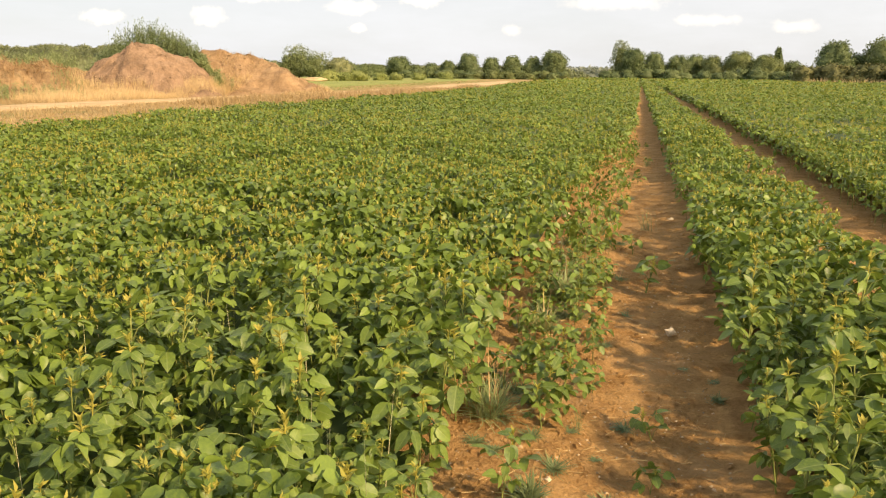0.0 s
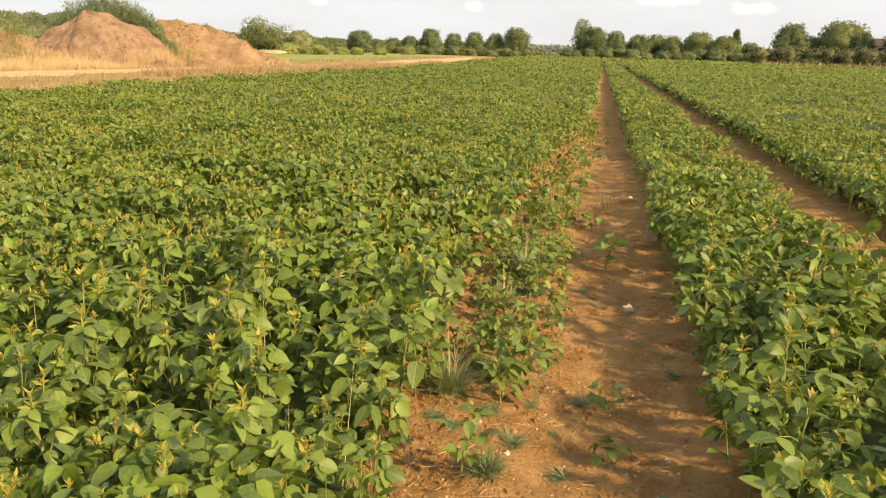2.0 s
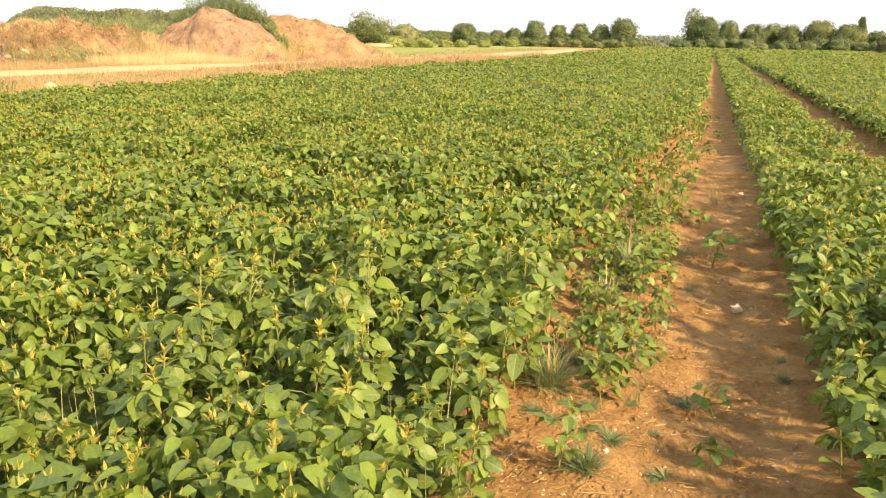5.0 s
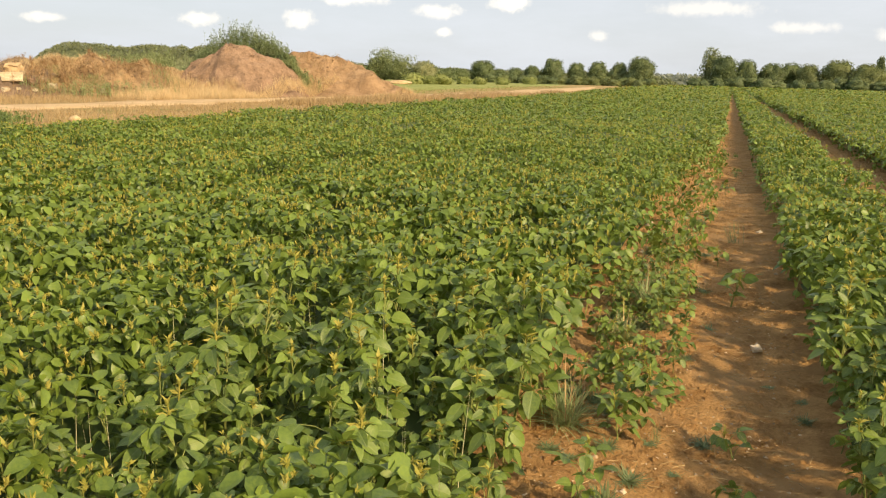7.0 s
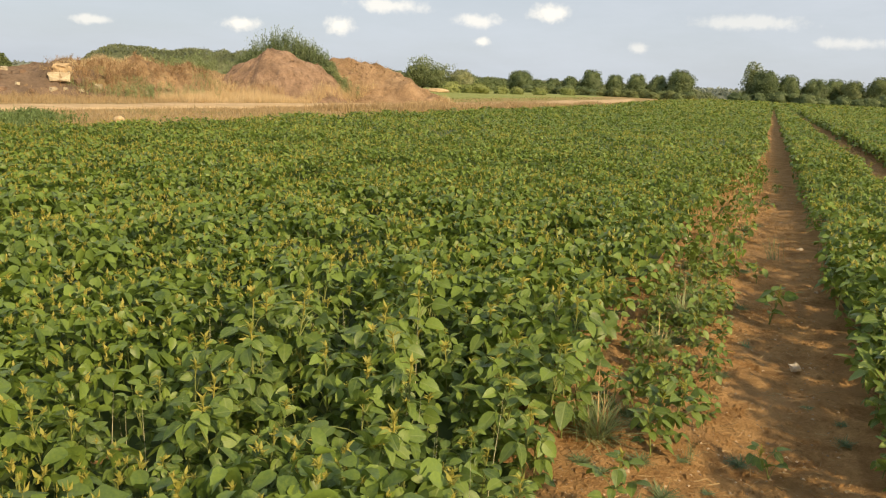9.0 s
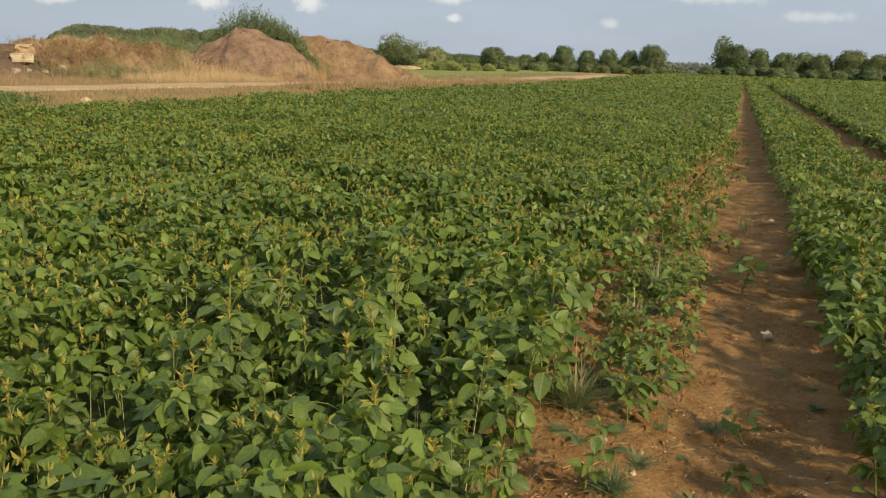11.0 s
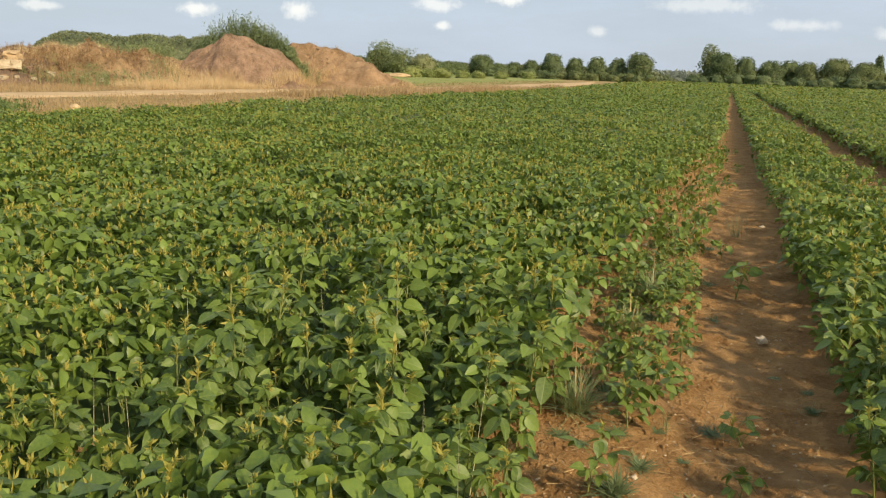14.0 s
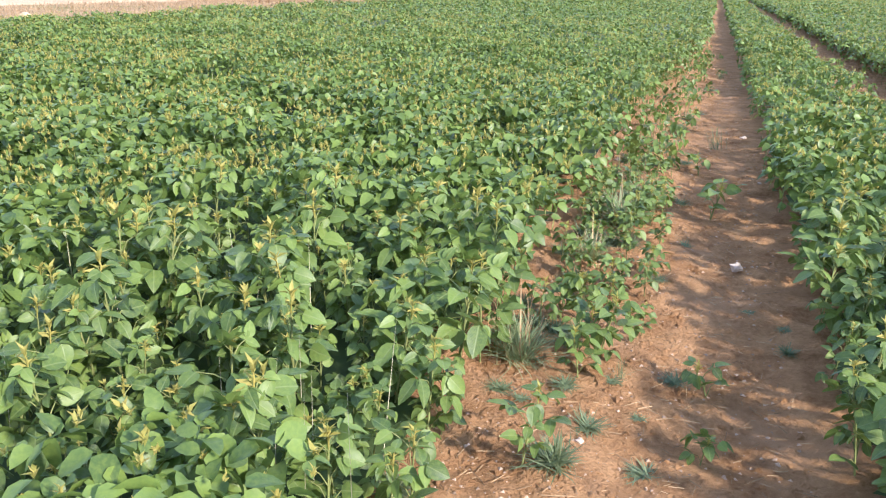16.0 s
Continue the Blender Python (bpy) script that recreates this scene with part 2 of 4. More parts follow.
def grain(x, y, size, seed=0):
    """Smooth value noise, about -1 to 1, over arrays of places."""
    x, y = np.asarray(x, float) / size, np.asarray(y, float) / size
    i, j = np.floor(x), np.floor(y)
    u, v = x - i, y - j
    u, v = u * u * (3 - 2 * u), v * v * (3 - 2 * v)

    def corner(a, b):
        s = np.sin(a * 127.1 + b * 311.7 + seed * 74.7) * 43758.5453
        return (s - np.floor(s)) * 2 - 1
    return (corner(i, j) * (1 - u) + corner(i + 1, j) * u) * (1 - v) + (corner(i, j + 1) * (1 - u) + corner(i + 1, j + 1) * u) * v


def tri_mesh(name, pieces, mats, smooth=True):
    """One mesh from (vertices, triangles, material index, uv or None) pieces."""
    vs, ts, ms, us, start = [], [], [], [], 0
    for piece in pieces:
        v, t, k = piece[:3]
        uv = piece[3] if len(piece) > 3 else None
        vs.append(np.asarray(v, float).reshape(-1, 3))
        ts.append(np.asarray(t, int).reshape(-1, 3) + start)
        ms.append(np.full(len(ts[-1]), k))
        us.append(np.zeros((len(vs[-1]), 2)) if uv is None else uv)
        start += len(vs[-1])
    v, t, k, u = np.concatenate(vs), np.concatenate(ts), np.concatenate(ms), np.concatenate(us)
    me = bpy.data.meshes.new(name)
    me.vertices.add(len(v))
    me.vertices.foreach_set("co", v.ravel())
    me.loops.add(len(t) * 3)
    me.loops.foreach_set("vertex_index", t.ravel().astype(np.int32))
    me.polygons.add(len(t))
    me.polygons.foreach_set("loop_start", np.arange(0, len(t) * 3, 3, dtype=np.int32))
    me.polygons.foreach_set("material_index", k.astype(np.int32))
    me.polygons.foreach_set("use_smooth", np.full(len(t), smooth))
    layer = me.uv_layers.new(name="leaf")
    layer.data.foreach_set("uv", u[t.ravel()].ravel())
    for m in mats:
        me.materials.append(m)
    me.update(calc_edges=True)
    me.validate()
    return me


def turns(spin, tip, roll=None):
    """Rotations, one each: roll about y, then tip about x, then spin about z."""
    spin, tip = np.asarray(spin, float), np.asarray(tip, float)
    roll = np.zeros_like(spin) if roll is None else np.asarray(roll, float)
    n = len(spin)
    z, x, y = np.zeros((n, 3, 3)), np.zeros((n, 3, 3)), np.zeros((n, 3, 3))
    z[:, 0, 0], z[:, 0, 1], z[:, 1, 0], z[:, 1, 1], z[:, 2, 2] = np.cos(spin), -np.sin(spin), np.sin(spin), np.cos(spin), 1
    x[:, 1, 1], x[:, 1, 2], x[:, 2, 1], x[:, 2, 2], x[:, 0, 0] = np.cos(tip), -np.sin(tip), np.sin(tip), np.cos(tip), 1
    y[:, 0, 0], y[:, 0, 2], y[:, 2, 0], y[:, 2, 2], y[:, 1, 1] = np.cos(roll), np.sin(roll), -np.sin(roll), np.cos(roll), 1
    return z @ x @ y


def strew(shape, turn, size, place):
    """Many copies of a small shape (vertices, triangles[, uv]) as one set of arrays."""
    v, t = shape[0], shape[1]
    n, k = len(place), len(v)
    size = np.asarray(size, float)
    size = size[:, None, :] if size.ndim > 1 else size[:, None, None]
    vs = np.einsum("nij,nkj->nki", turn, v[None] * size) + place[:, None, :]
    ts = t[None] + (np.arange(n) * k)[:, None, None]
    uv = np.tile(shape[2], (n, 1)) if len(shape) > 2 else None
    return vs.reshape(-1, 3), ts.reshape(-1, 3), uv


def leaf_shape(rows, widths, fold=0.22, droop=0.3, wide=0.64):
    """A leaf of length 1 along y, folded at its middle rib and drooping to the tip."""
    v, uv, t = [(0, 0, 0)], [(0.5, 0)], []
    for r, h in zip(rows, widths):
        for s in (-1, 0, 1):
            v.append((s * h * wide, r, abs(s) * h * fold - droop * r * r))
            uv.append((0.5 + s * h, r))
    v.append((0, 1, -droop))
    uv.append((0.5, 1))
    t += [(0, 2, 1), (0, 3, 2)]
    for i in range(len(rows) - 1):
        a = 1 + 3 * i
        for c in (a, a + 1):
            t += [(c, c + 1, c + 4), (c, c + 4, c + 3)]
    a, e = 1 + 3 * (len(rows) - 1), len(v) - 1
    t += [(a, a + 1, e), (a + 1, a + 2, e)]
    return np.array(v, float), np.array(t), np.array(uv, float)


LEAF_FINE = leaf_shape((0.13, 0.42, 0.76), (0.38, 0.51, 0.33))
LEAF_MID = leaf_shape((0.38,), (0.5,))
LEAF_OVAL = leaf_shape((0.20, 0.62), (0.48, 0.44), 0.22, 0.3, 0.70)
SLIM = leaf_shape((0.45,), (0.5,), 0.2, 0.2, 0.34)
LEAF_FAR = (np.array([(0, 0, 0), (-0.34, 0.42, 0.06), (0.34, 0.42, 0.06), (0, 1, -0.22)]), np.array([(0, 2, 1), (1, 2, 3)]))
BLADE = (np.array([(-0.5, 0, 0), (0.5, 0, 0), (0.32, 0.12, 0.55), (-0.32, 0.12, 0.55), (0, 0.4, 1.0)]), np.array([(0, 1, 2), (0, 2, 3), (3, 2, 4)]))
SPIKE = (np.array([(-0.5, 0, 0), (0.5, 0, 0), (0, 0.2, 1.0)]), np.array([(0, 1, 2)]))
SHOOT = (np.concatenate([np.array([(-0.06, 0, 0), (0.06, 0, 0), (0.02, 0, 0.6), (-0.16, 0.05, 0.62), (-0.2, 0.08, 1.0), (0.2, 0, 0.7), (0.24, -0.05, 1.05), (0, 0.1, 1.1), (0.06, 0.12, 0.66)])]),
         np.array([(0, 1, 2), (2, 3, 4), (2, 5, 6), (2, 8, 7)]))


def bunch_shape(seed, count=7):
    """A young tip seen from some way off: small narrow leaflets spreading from one stalk."""
    q = np.random.default_rng(seed)
    narrow = LEAF_FAR[0] * np.array((0.5, 1, 1))
    place = np.stack([q.normal(0, 0.04, count), q.normal(0, 0.04, count), q.uniform(0.0, 0.45, count)], 1)
    v, t, _ = strew((narrow, LEAF_FAR[1]), turns(np.arange(count) * 2.4 + q.normal(0, 0.3, count), q.uniform(0.45, 1.4, count)), q.uniform(0.3, 0.7, count), place)
    return v, t


BUNCH = bunch_shape(17)


def tube(points, radii, sides=5):
    """A tapered tube through a few points, as arrays."""
    pts = [Vector(p) for p in points]
    v, t = [], []
    for i, p in enumerate(pts):
        way_on = (pts[min(i + 1, len(pts) - 1)] - pts[max(i - 1, 0)]).normalized()
        a = way_on.orthogonal().normalized()
        b = way_on.cross(a)
        for s in range(sides):
            q = 2 * math.pi * s / sides
            v.append(tuple(p + (a * math.cos(q) + b * math.sin(q)) * radii[i]))
    for i in range(len(pts) - 1):
        for s in range(sides):
            a, b = i * sides + s, i * sides + (s + 1) % sides
            t += [(a, b, b + sides), (a, b + sides, a + sides)]
    return np.array(v), np.array(t)


def part(name, me, parent, m=None, label=""):
    ob = new(name, me)
    ob.parent = parent
    if m is not None:
        ob.matrix_basis = m
    return tagged(ob, label)


def sheet(xs, ys, height_of):
    """A grid over the given lines, as arrays."""
    gx, gy = np.meshgrid(xs, ys)
    v = np.stack([gx, gy, height_of(gx, gy)], -1).reshape(-1, 3)
    i, j = np.meshgrid(np.arange(len(xs) - 1), np.arange(len(ys) - 1))
    a = (j * len(xs) + i).ravel()
    b = a + len(xs)
    return v, np.concatenate([np.stack([a, a + 1, b + 1], 1), np.stack([a, b + 1, b], 1)])


def steps(fine_from, fine_to, fine, low, high, growth=1.12, widest=60.0):
    """Grid lines: even between two places, wider and wider beyond them."""
    mid = list(np.arange(fine_from, fine_to + fine / 2, fine))
    s, p, left = fine, fine_from, []
    while p > low:
        s = min(s * growth, widest)
        p -= s
        left.append(p)
    s, p, right = fine, mid[-1], []
    while p < high:
        s = min(s * growth, widest)
        p += s
        right.append(p)
    return np.array(left[::-1] + mid + right)


# ---- ground ----
PATH_LEFT, PATH_RIGHT, STRIP_RIGHT, FIELD_RIGHT = -0.12, 0.49, 1.74, 2.52


def ground_height(x, y):
    near = np.exp(-((np.hypot(x, y - 4) / 9.0) ** 2))
    z = near * (0.018 * grain(x, y, 0.30, 1) + 0.016 * grain(x, y, 0.12, 2) + 0.009 * grain(x, y, 0.055, 3))
    z += -0.035 * np.exp(-((x - 0.22) / 0.3) ** 2) - 0.035 * np.exp(-((x - 2.12) / 0.32) ** 2)
    return z + 0.02 * grain(x, y, 2.3, 4) * (np.hypot(x, y) < 60)


gv, gt = sheet(steps(-1.0, 0.7, 0.022, -2500, 2500, 1.18, 400), steps(1.8, 6.5, 0.026, -2500, 4000, 1.10, 400), ground_height)
mid = gv[gt].mean(1)
edge = -12.1 - np.maximum(mid[:, 1] - 60, 0) * 0.06
kind = np.where(mid[:, 0] < edge, 1, 0)
kind = np.where((mid[:, 1] > 230) | (mid[:, 0] < -60) | (mid[:, 0] > 150), 2, kind)
ground = new("ground", tri_mesh("ground", [(gv, gt, 0)], (SOIL, STRAW_GROUND, FAR_LAND)))
ground.data.polygons.foreach_set("material_index", kind.astype(np.int32))
tagged(ground, "bare orange-brown soil of a bean field", "ground", kind="structure")


def ribbon(name, rows, z, material, label, category, ragged_by=0.5):
    """A strip of ground: rows of y, left x, right x, joined smoothly, with uneven edges."""
    ys = np.concatenate([np.arange(rows[0][0], 80, 0.8), np.arange(80, rows[-1][0], 2.5)])
    ys = ys[ys <= rows[-1][0]]
    data = np.array(rows, float)
    left, right = np.interp(ys, data[:, 0], data[:, 1]), np.interp(ys, data[:, 0], data[:, 2])
    left = left + ragged_by * (grain(ys, ys * 0, 3, 5) + 0.5 * grain(ys, ys * 0, 1.1, 6))
    right = right + ragged_by * (grain(ys, ys * 0, 3, 7) + 0.5 * grain(ys, ys * 0, 1.1, 8))
    u = np.linspace(0, 1, 9)
    gx = left[:, None] * (1 - u) + right[:, None] * u
    gy = np.repeat(ys[:, None], 9, 1)
    v = np.stack([gx, gy, z - 0.15 + 0.18 * np.minimum(1, 4 * np.sin(u * math.pi))[None] + 0.012 * grain(gx, gy, 0.9, 9)], -1).reshape(-1, 3)
    _, t = sheet(u, ys, lambda a, b: a * 0)
    ob = new(name, tri_mesh(name, [(v, t, 0)], (material,)))
    return tagged(ob, label, category, kind="structure")


ribbon("meadow", ((56, -60, -29), (75, -85, -26.5), (130, -130, -27), (215, -170, -30)), 0.05, MEADOW,
       "rough green meadow beyond the dirt track", "meadow", 1.0)
ribbon("dirt_track", ((-20, -26.2, -22.6), (20, -26.2, -22.6), (36, -25.6, -22.4), (52, -23.4, -20.2), (72, -22.6, -18.4),
                      (100, -25.5, -18.6), (125, -26.5, -21.0), (150, -27.0, -24.0), (168, -28.0, -27.0)), 0.035, TRACK_DUST, "pale dusty dirt track with worn edges", "dirt track", 0.7)

# ---- the bean crop ----


def left_edge(y):
    """Where the dense crop ends on the path's left, by distance ahead."""
    return np.interp(y, (0, 2.2, 2.6, 3.4, 4.5, 7.5, 10.6, 14.8, 20, 26), (-0.6, -0.58, -0.69, -0.73, -0.74, -0.62, -0.56, -0.38, -0.14, -0.10))


def cropped(x, y, give=0.075):
    wob = give * (grain(x, y, 0.35, 21) + grain(x, y, 1.3, 22))
    far_left = -12.4 + 0.4 * np.clip((y - 25) / 25, 0, 1) - np.maximum(y - 60, 0) * 0.06 + 0.3 * grain(x, y, 2.0, 23)
    left = (x + wob < left_edge(y)) & (x > far_left)
    strip = (x + wob > PATH_RIGHT - 0.01) & (x + wob < STRIP_RIGHT - 0.08)
    right = x + wob > FIELD_RIGHT
    return left | strip | right


def canopy(x, y):
    h = 0.455 + 0.07 * grain(x, y, 0.42, 31) + 0.045 * grain(x, y, 1.5, 32) + 0.035 * grain(x, y, 0.2, 33) + 0.0006 * np.minimum(y, 80) * grain(x, y, 0.9, 34) - 0.09 * np.clip(-0.35 - 2.0 * grain(x, y, 0.5, 35), 0, 1)
    return h


def crop_pieces(x_from, x_to, skip):
    """Leaves, shoots and a shade-dark understory sheet of one bed of crop, finer near the path's start and coarser far
    away.
    """
    out = []
    bands = ((0.4, 1.4, 1.0), (1.4, 4.0, 1.0), (4.0, 6.0, 1.0), (6.0, 8.0, 1.0), (8.0, 10.0, 1.0), (10, 15, 1.0), (15, 22, 1.25), (22, 32, 1.4), (32, 48, 1.85), (48, 72, 2.6), (72, 110, 4.0), (110, 160, 6.5), (160, 228, 9.0))
    for near, away, big in bands:
        a = max(x_from, -13.6 - max(0, away - 60) * 0.06)
        b = min(x_to, away * 0.40 + 2.0)
        a = max(a, -1.5 * away - 1.2)
        if b <= a:
            continue
        area = (b - a) * (away - near)
        sprays = int(area * (310 if away <= 8 else (290 if x_to < 100 else 220) if away <= 15 else (270 if away < 50 else 190) if x_to < 100 else 165) / big ** 2.0)
        x, y = rng.uniform(a, b, sprays), rng.uniform(near, away, sprays)
        keep = cropped(x, y) & ~skip(x, y) & (rng.random(sprays) < 1.0 - (0.85 if away > 6 else 0.6) * np.clip(-0.35 - 2.2 * grain(x, y, 0.5 * big ** 0.5, 35), 0, 1))
        x, y = x[keep], y[keep]
        n = len(x)
        z = canopy(x, y) * (1.02 - 0.72 * rng.random(n) ** 1.9) + 0.006 * big
        spin = rng.uniform(0, 2 * math.pi, n)
        size = (rng.uniform(0.054, 0.090, n) if away > 6 else rng.uniform(0.050, 0.094, n)) * big
        place = np.stack([x, y, z], 1)
        shape = LEAF_FAR if away <= 1.4 or away > 15 else LEAF_FINE if away <= 4 else LEAF_OVAL if away <= (8 if x_to < 100 else 6) else LEAF_MID
        for k, side in enumerate((-1.25, 0.0, 1.25)):
            s = spin + side + rng.normal(0, 0.2, n)
            tip = rng.normal(-0.32, 0.48, n)
            v, t, uv = strew(shape, turns(s, tip, rng.normal(0, 0.5, n)), size * rng.uniform(0.85, 1.1, n), place + 0.18 * size[:, None] * np.stack([-np.sin(s), np.cos(s), 0 * s], 1))
            out.append((v, t, 0, uv))
        tips = int(area * (105 if away <= 10 else 62 if away <= 22 else 30) / big ** 2.0)
        x, y = rng.uniform(a, b, tips), rng.uniform(near, away, tips)
        keep = cropped(x, y) & ~skip(x, y)
        x, y = x[keep], y[keep]
        n = len(x)
        v, t, _ = strew(BUNCH if 1.4 < away <= 10 else SHOOT, turns(rng.uniform(0, 6.3, n), rng.normal(0, 0.3, n)), rng.uniform(0.04, 0.095, n) * (0.8 if away <= 10 else 0.85 * big ** 0.8),
                        np.stack([x, y, canopy(x, y) + rng.uniform(-0.03, 0.02, n)], 1))
        out.append((v, t, 1))
        if away <= 15:
            n = int(area * 14)
            x, y = rng.uniform(a, b, n), rng.uniform(near, away, n)
            keep = cropped(x, y) & ~skip(x, y)
            x, y = x[keep], y[keep]
            n = len(x)
            v, t, _ = strew(SPIKE, turns(rng.uniform(0, 6.3, n), rng.normal(0, 0.1, n)), np.stack([np.full(n, 0.009), np.full(n, 0.1), canopy(x, y) - 0.02], 1),
                            np.stack([x, y, 0 * x], 1))
            out.append((v, t, 2))
    for a, b, near, away in ((-14, -7.2, -9, 4), (-14, -10.2, 4, 6), (-7.2, 0, -9, 1.4), (0.4, 3.6, -9, 1.4), (3.6, 16, -9, 4.0), (4.4, 16, 4, 6), (6, 18, 6, 10), (8, 20, 10, 15), (10.8, 24, 15, 22), (14.8, 30, 22, 32)):
        a, b = max(a, x_from), min(b, x_to)
        if b <= a:
            continue
        n = int((b - a) * (away - near) * 70)
        x, y = rng.uniform(a, b, n), rng.uniform(near, away, n)
        keep = cropped(x, y)
        x, y = x[keep], y[keep]
        n = len(x)
        for side in (-1.25, 0.0, 1.25):
            s = rng.uniform(0, 6.3, n)
            v, t, uv = strew(LEAF_FAR, turns(s, rng.normal(-0.3, 0.4, n), rng.normal(0, 0.4, n)), rng.uniform(0.10, 0.16, n),
                             np.stack([x + 0.06 * np.sin(s), y + 0.06 * np.cos(s), canopy(x, y) * (1.0 - 0.6 * rng.random(n) ** 2)], 1))
            out.append((v, t, 0))
    # low sheet beneath the leaves; its dark colour stands in for shade in the gaps
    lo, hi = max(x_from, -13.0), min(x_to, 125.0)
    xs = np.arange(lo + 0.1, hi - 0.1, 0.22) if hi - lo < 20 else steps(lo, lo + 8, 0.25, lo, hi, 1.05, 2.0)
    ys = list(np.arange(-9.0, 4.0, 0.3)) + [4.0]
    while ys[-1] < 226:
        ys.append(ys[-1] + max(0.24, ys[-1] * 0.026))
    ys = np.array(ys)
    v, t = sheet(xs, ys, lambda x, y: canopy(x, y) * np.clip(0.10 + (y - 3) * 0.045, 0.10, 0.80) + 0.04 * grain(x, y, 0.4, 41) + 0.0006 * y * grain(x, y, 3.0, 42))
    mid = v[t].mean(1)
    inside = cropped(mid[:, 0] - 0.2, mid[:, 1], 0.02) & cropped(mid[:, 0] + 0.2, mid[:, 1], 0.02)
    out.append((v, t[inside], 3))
    return out


def handmade(x, y):
    """The beds nearest to the camera, where each plant is a thing of its own."""
    left = (x > -2.35) & (x < -0.4) & (y > 1.75) & (y < 3.9)
    strip = (x > 0.4) & (x < 1.9) & (y > 2.0) & (y < 5.2)
    return left | strip


CROP_MATS = (CROP_LEAF, BEAN_SHOOT, STEM, SHADED_UNDER_LEAF)
for x_from, x_to, label in ((-16, 0.0, "wide bed of bean plants with yellow-green shoot tips"), (0.5, 1.9, "narrow strip of bean plants between two wheel tracks"),
                            (2.5, 130, "bean plants reaching to the far hedge")):
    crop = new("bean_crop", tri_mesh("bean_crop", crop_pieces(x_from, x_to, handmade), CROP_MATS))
    tagged(crop, label, "crop", kind="stuff")


def spray_mesh(seed, size):
    """A bean leaf: a thin stalk that carries three leaflets, from its origin outwards along y."""
    r = np.random.default_rng(seed)
    reach = size * r.uniform(0.6, 1.2)
    rise = r.uniform(0.02, 0.05)
    v, t = tube([(0, 0, 0), (0, reach * 0.5, rise), (0, reach, rise * 1.1)], (0.0025, 0.002, 0.0016), 4)
    out = [(v, t, 1)]
    for side, k in ((-1.3, 0.9), (0, 1.05), (1.3, 0.9)):
        s = side + r.normal(0, 0.15)
        shape = leaf_shape((0.10, 0.30, 0.56, 0.81), np.array((0.36, 0.5, 0.46, 0.26)) * r.uniform(0.92, 1.08), r.uniform(0.05, 0.35), r.uniform(0.05, 0.45), r.uniform(0.60, 0.76))
        node = np.array([(0, reach + (0.012 if side == 0 else 0), rise * 1.1)])
        v, t, uv = strew(shape, turns([s], [r.normal(-0.42, 0.42)], [r.normal(0, 0.38)]), [size * k], node)
        out.append((v, t, 0, uv))
    return tri_mesh("leaf", out, (BEAN_LEAF, STEM))


SPRAYS = [spray_mesh(100 + i, s) for i, s in enumerate((0.050, 0.058, 0.064, 0.070, 0.076, 0.081, 0.087, 0.094, 0.068, 0.078))]


def shoot_mesh(seed):
    """The pale young tip: a bunch of small folded leaflets and buds standing up."""
    r = np.random.default_rng(seed)
    out = []
    v, t = tube([(0, 0, 0), (0.003, 0, 0.04), (0.0, 0.004, 0.065)], (0.003, 0.0025, 0.0012), 4)
    out.append((v, t, 0))
    for k in range(13):
        v, t, uv = strew(SLIM, turns([r.uniform(0, 6.3)], [r.uniform(0.2, 1.4)], [r.normal(0, 0.4)]), [r.uniform(0.016, 0.042)], np.array([(0, 0, r.uniform(0.015, 0.06))]))
        out.append((v, t, 0, uv))
    return tri_mesh("shoot", out, (BEAN_SHOOT,))


SHOOTS = [shoot_mesh(200 + i) for i in range(5)]


def bean_plant(seed, tall=0.45, leaves=8, label="leafy green bean plant with a yellow-green shoot tip", group="bean plants beside the path"):
    r = np.random.default_rng(seed)
    plant = tagged(new("bean_plant"), label, "bean plant", group)
    plant.empty_display_size = 0.1
    lean = r.normal(0, 0.03, 2)
    knots = [(0, 0, -0.02), (lean[0] * 0.4, lean[1] * 0.4, tall * 0.45), (lean[0], lean[1], tall * 0.88)]
    v, t = tube(knots, (0.0048, 0.004, 0.0026), 5)
    part("stem", tri_mesh("stem", [(v, t, 0)], (STEM,)), plant)
    spin = r.uniform(0, 6.3)
    for i in range(leaves):
        u = 1.0 - 0.88 * (max(0.0, i + r.uniform(-0.2, 0.2)) / max(1, leaves - 1)) ** 1.15
        spin += 2.4 + r.normal(0, 0.4)
        size = np.interp(u, (0.2, 0.6, 0.9, 1.0), (0.9, 1.1, 1.0, 0.7))
        m = Matrix.LocRotScale((lean[0] * u, lean[1] * u, tall * min(u, 1.0) * 0.88), Euler((r.normal(0.42, 0.22), r.normal(0, 0.15), spin)), (size, size, size))
        part("leaf", SPRAYS[int(r.integers(len(SPRAYS)))], plant, m)
    part("shoot", SHOOTS[int(r.integers(len(SHOOTS)))], plant,
         Matrix.LocRotScale((lean[0], lean[1], tall * 0.86), Euler((0, 0, spin)), (1.1, 1.1, 1.2)), "pale yellow-green young shoot")
    return plant


models = [bean_plant(300 + i, 0.40 + 0.012 * i, 14 + i % 3) for i in range(10)]
spots = []
r = np.random.default_rng(5)
for gx in np.arange(-2.35, 1.95, 0.175):
    for gy in np.arange(1.75, 5.2, 0.175):
        x, y = gx + r.uniform(-0.07, 0.07), gy + r.uniform(-0.07, 0.07)
        if handmade(x, y) and not PATH_RIGHT - 0.1 < x < PATH_RIGHT + 0.07 and cropped(np.array([x]), np.array([y]), 0.03)[0]:
            spots.append((x, y))
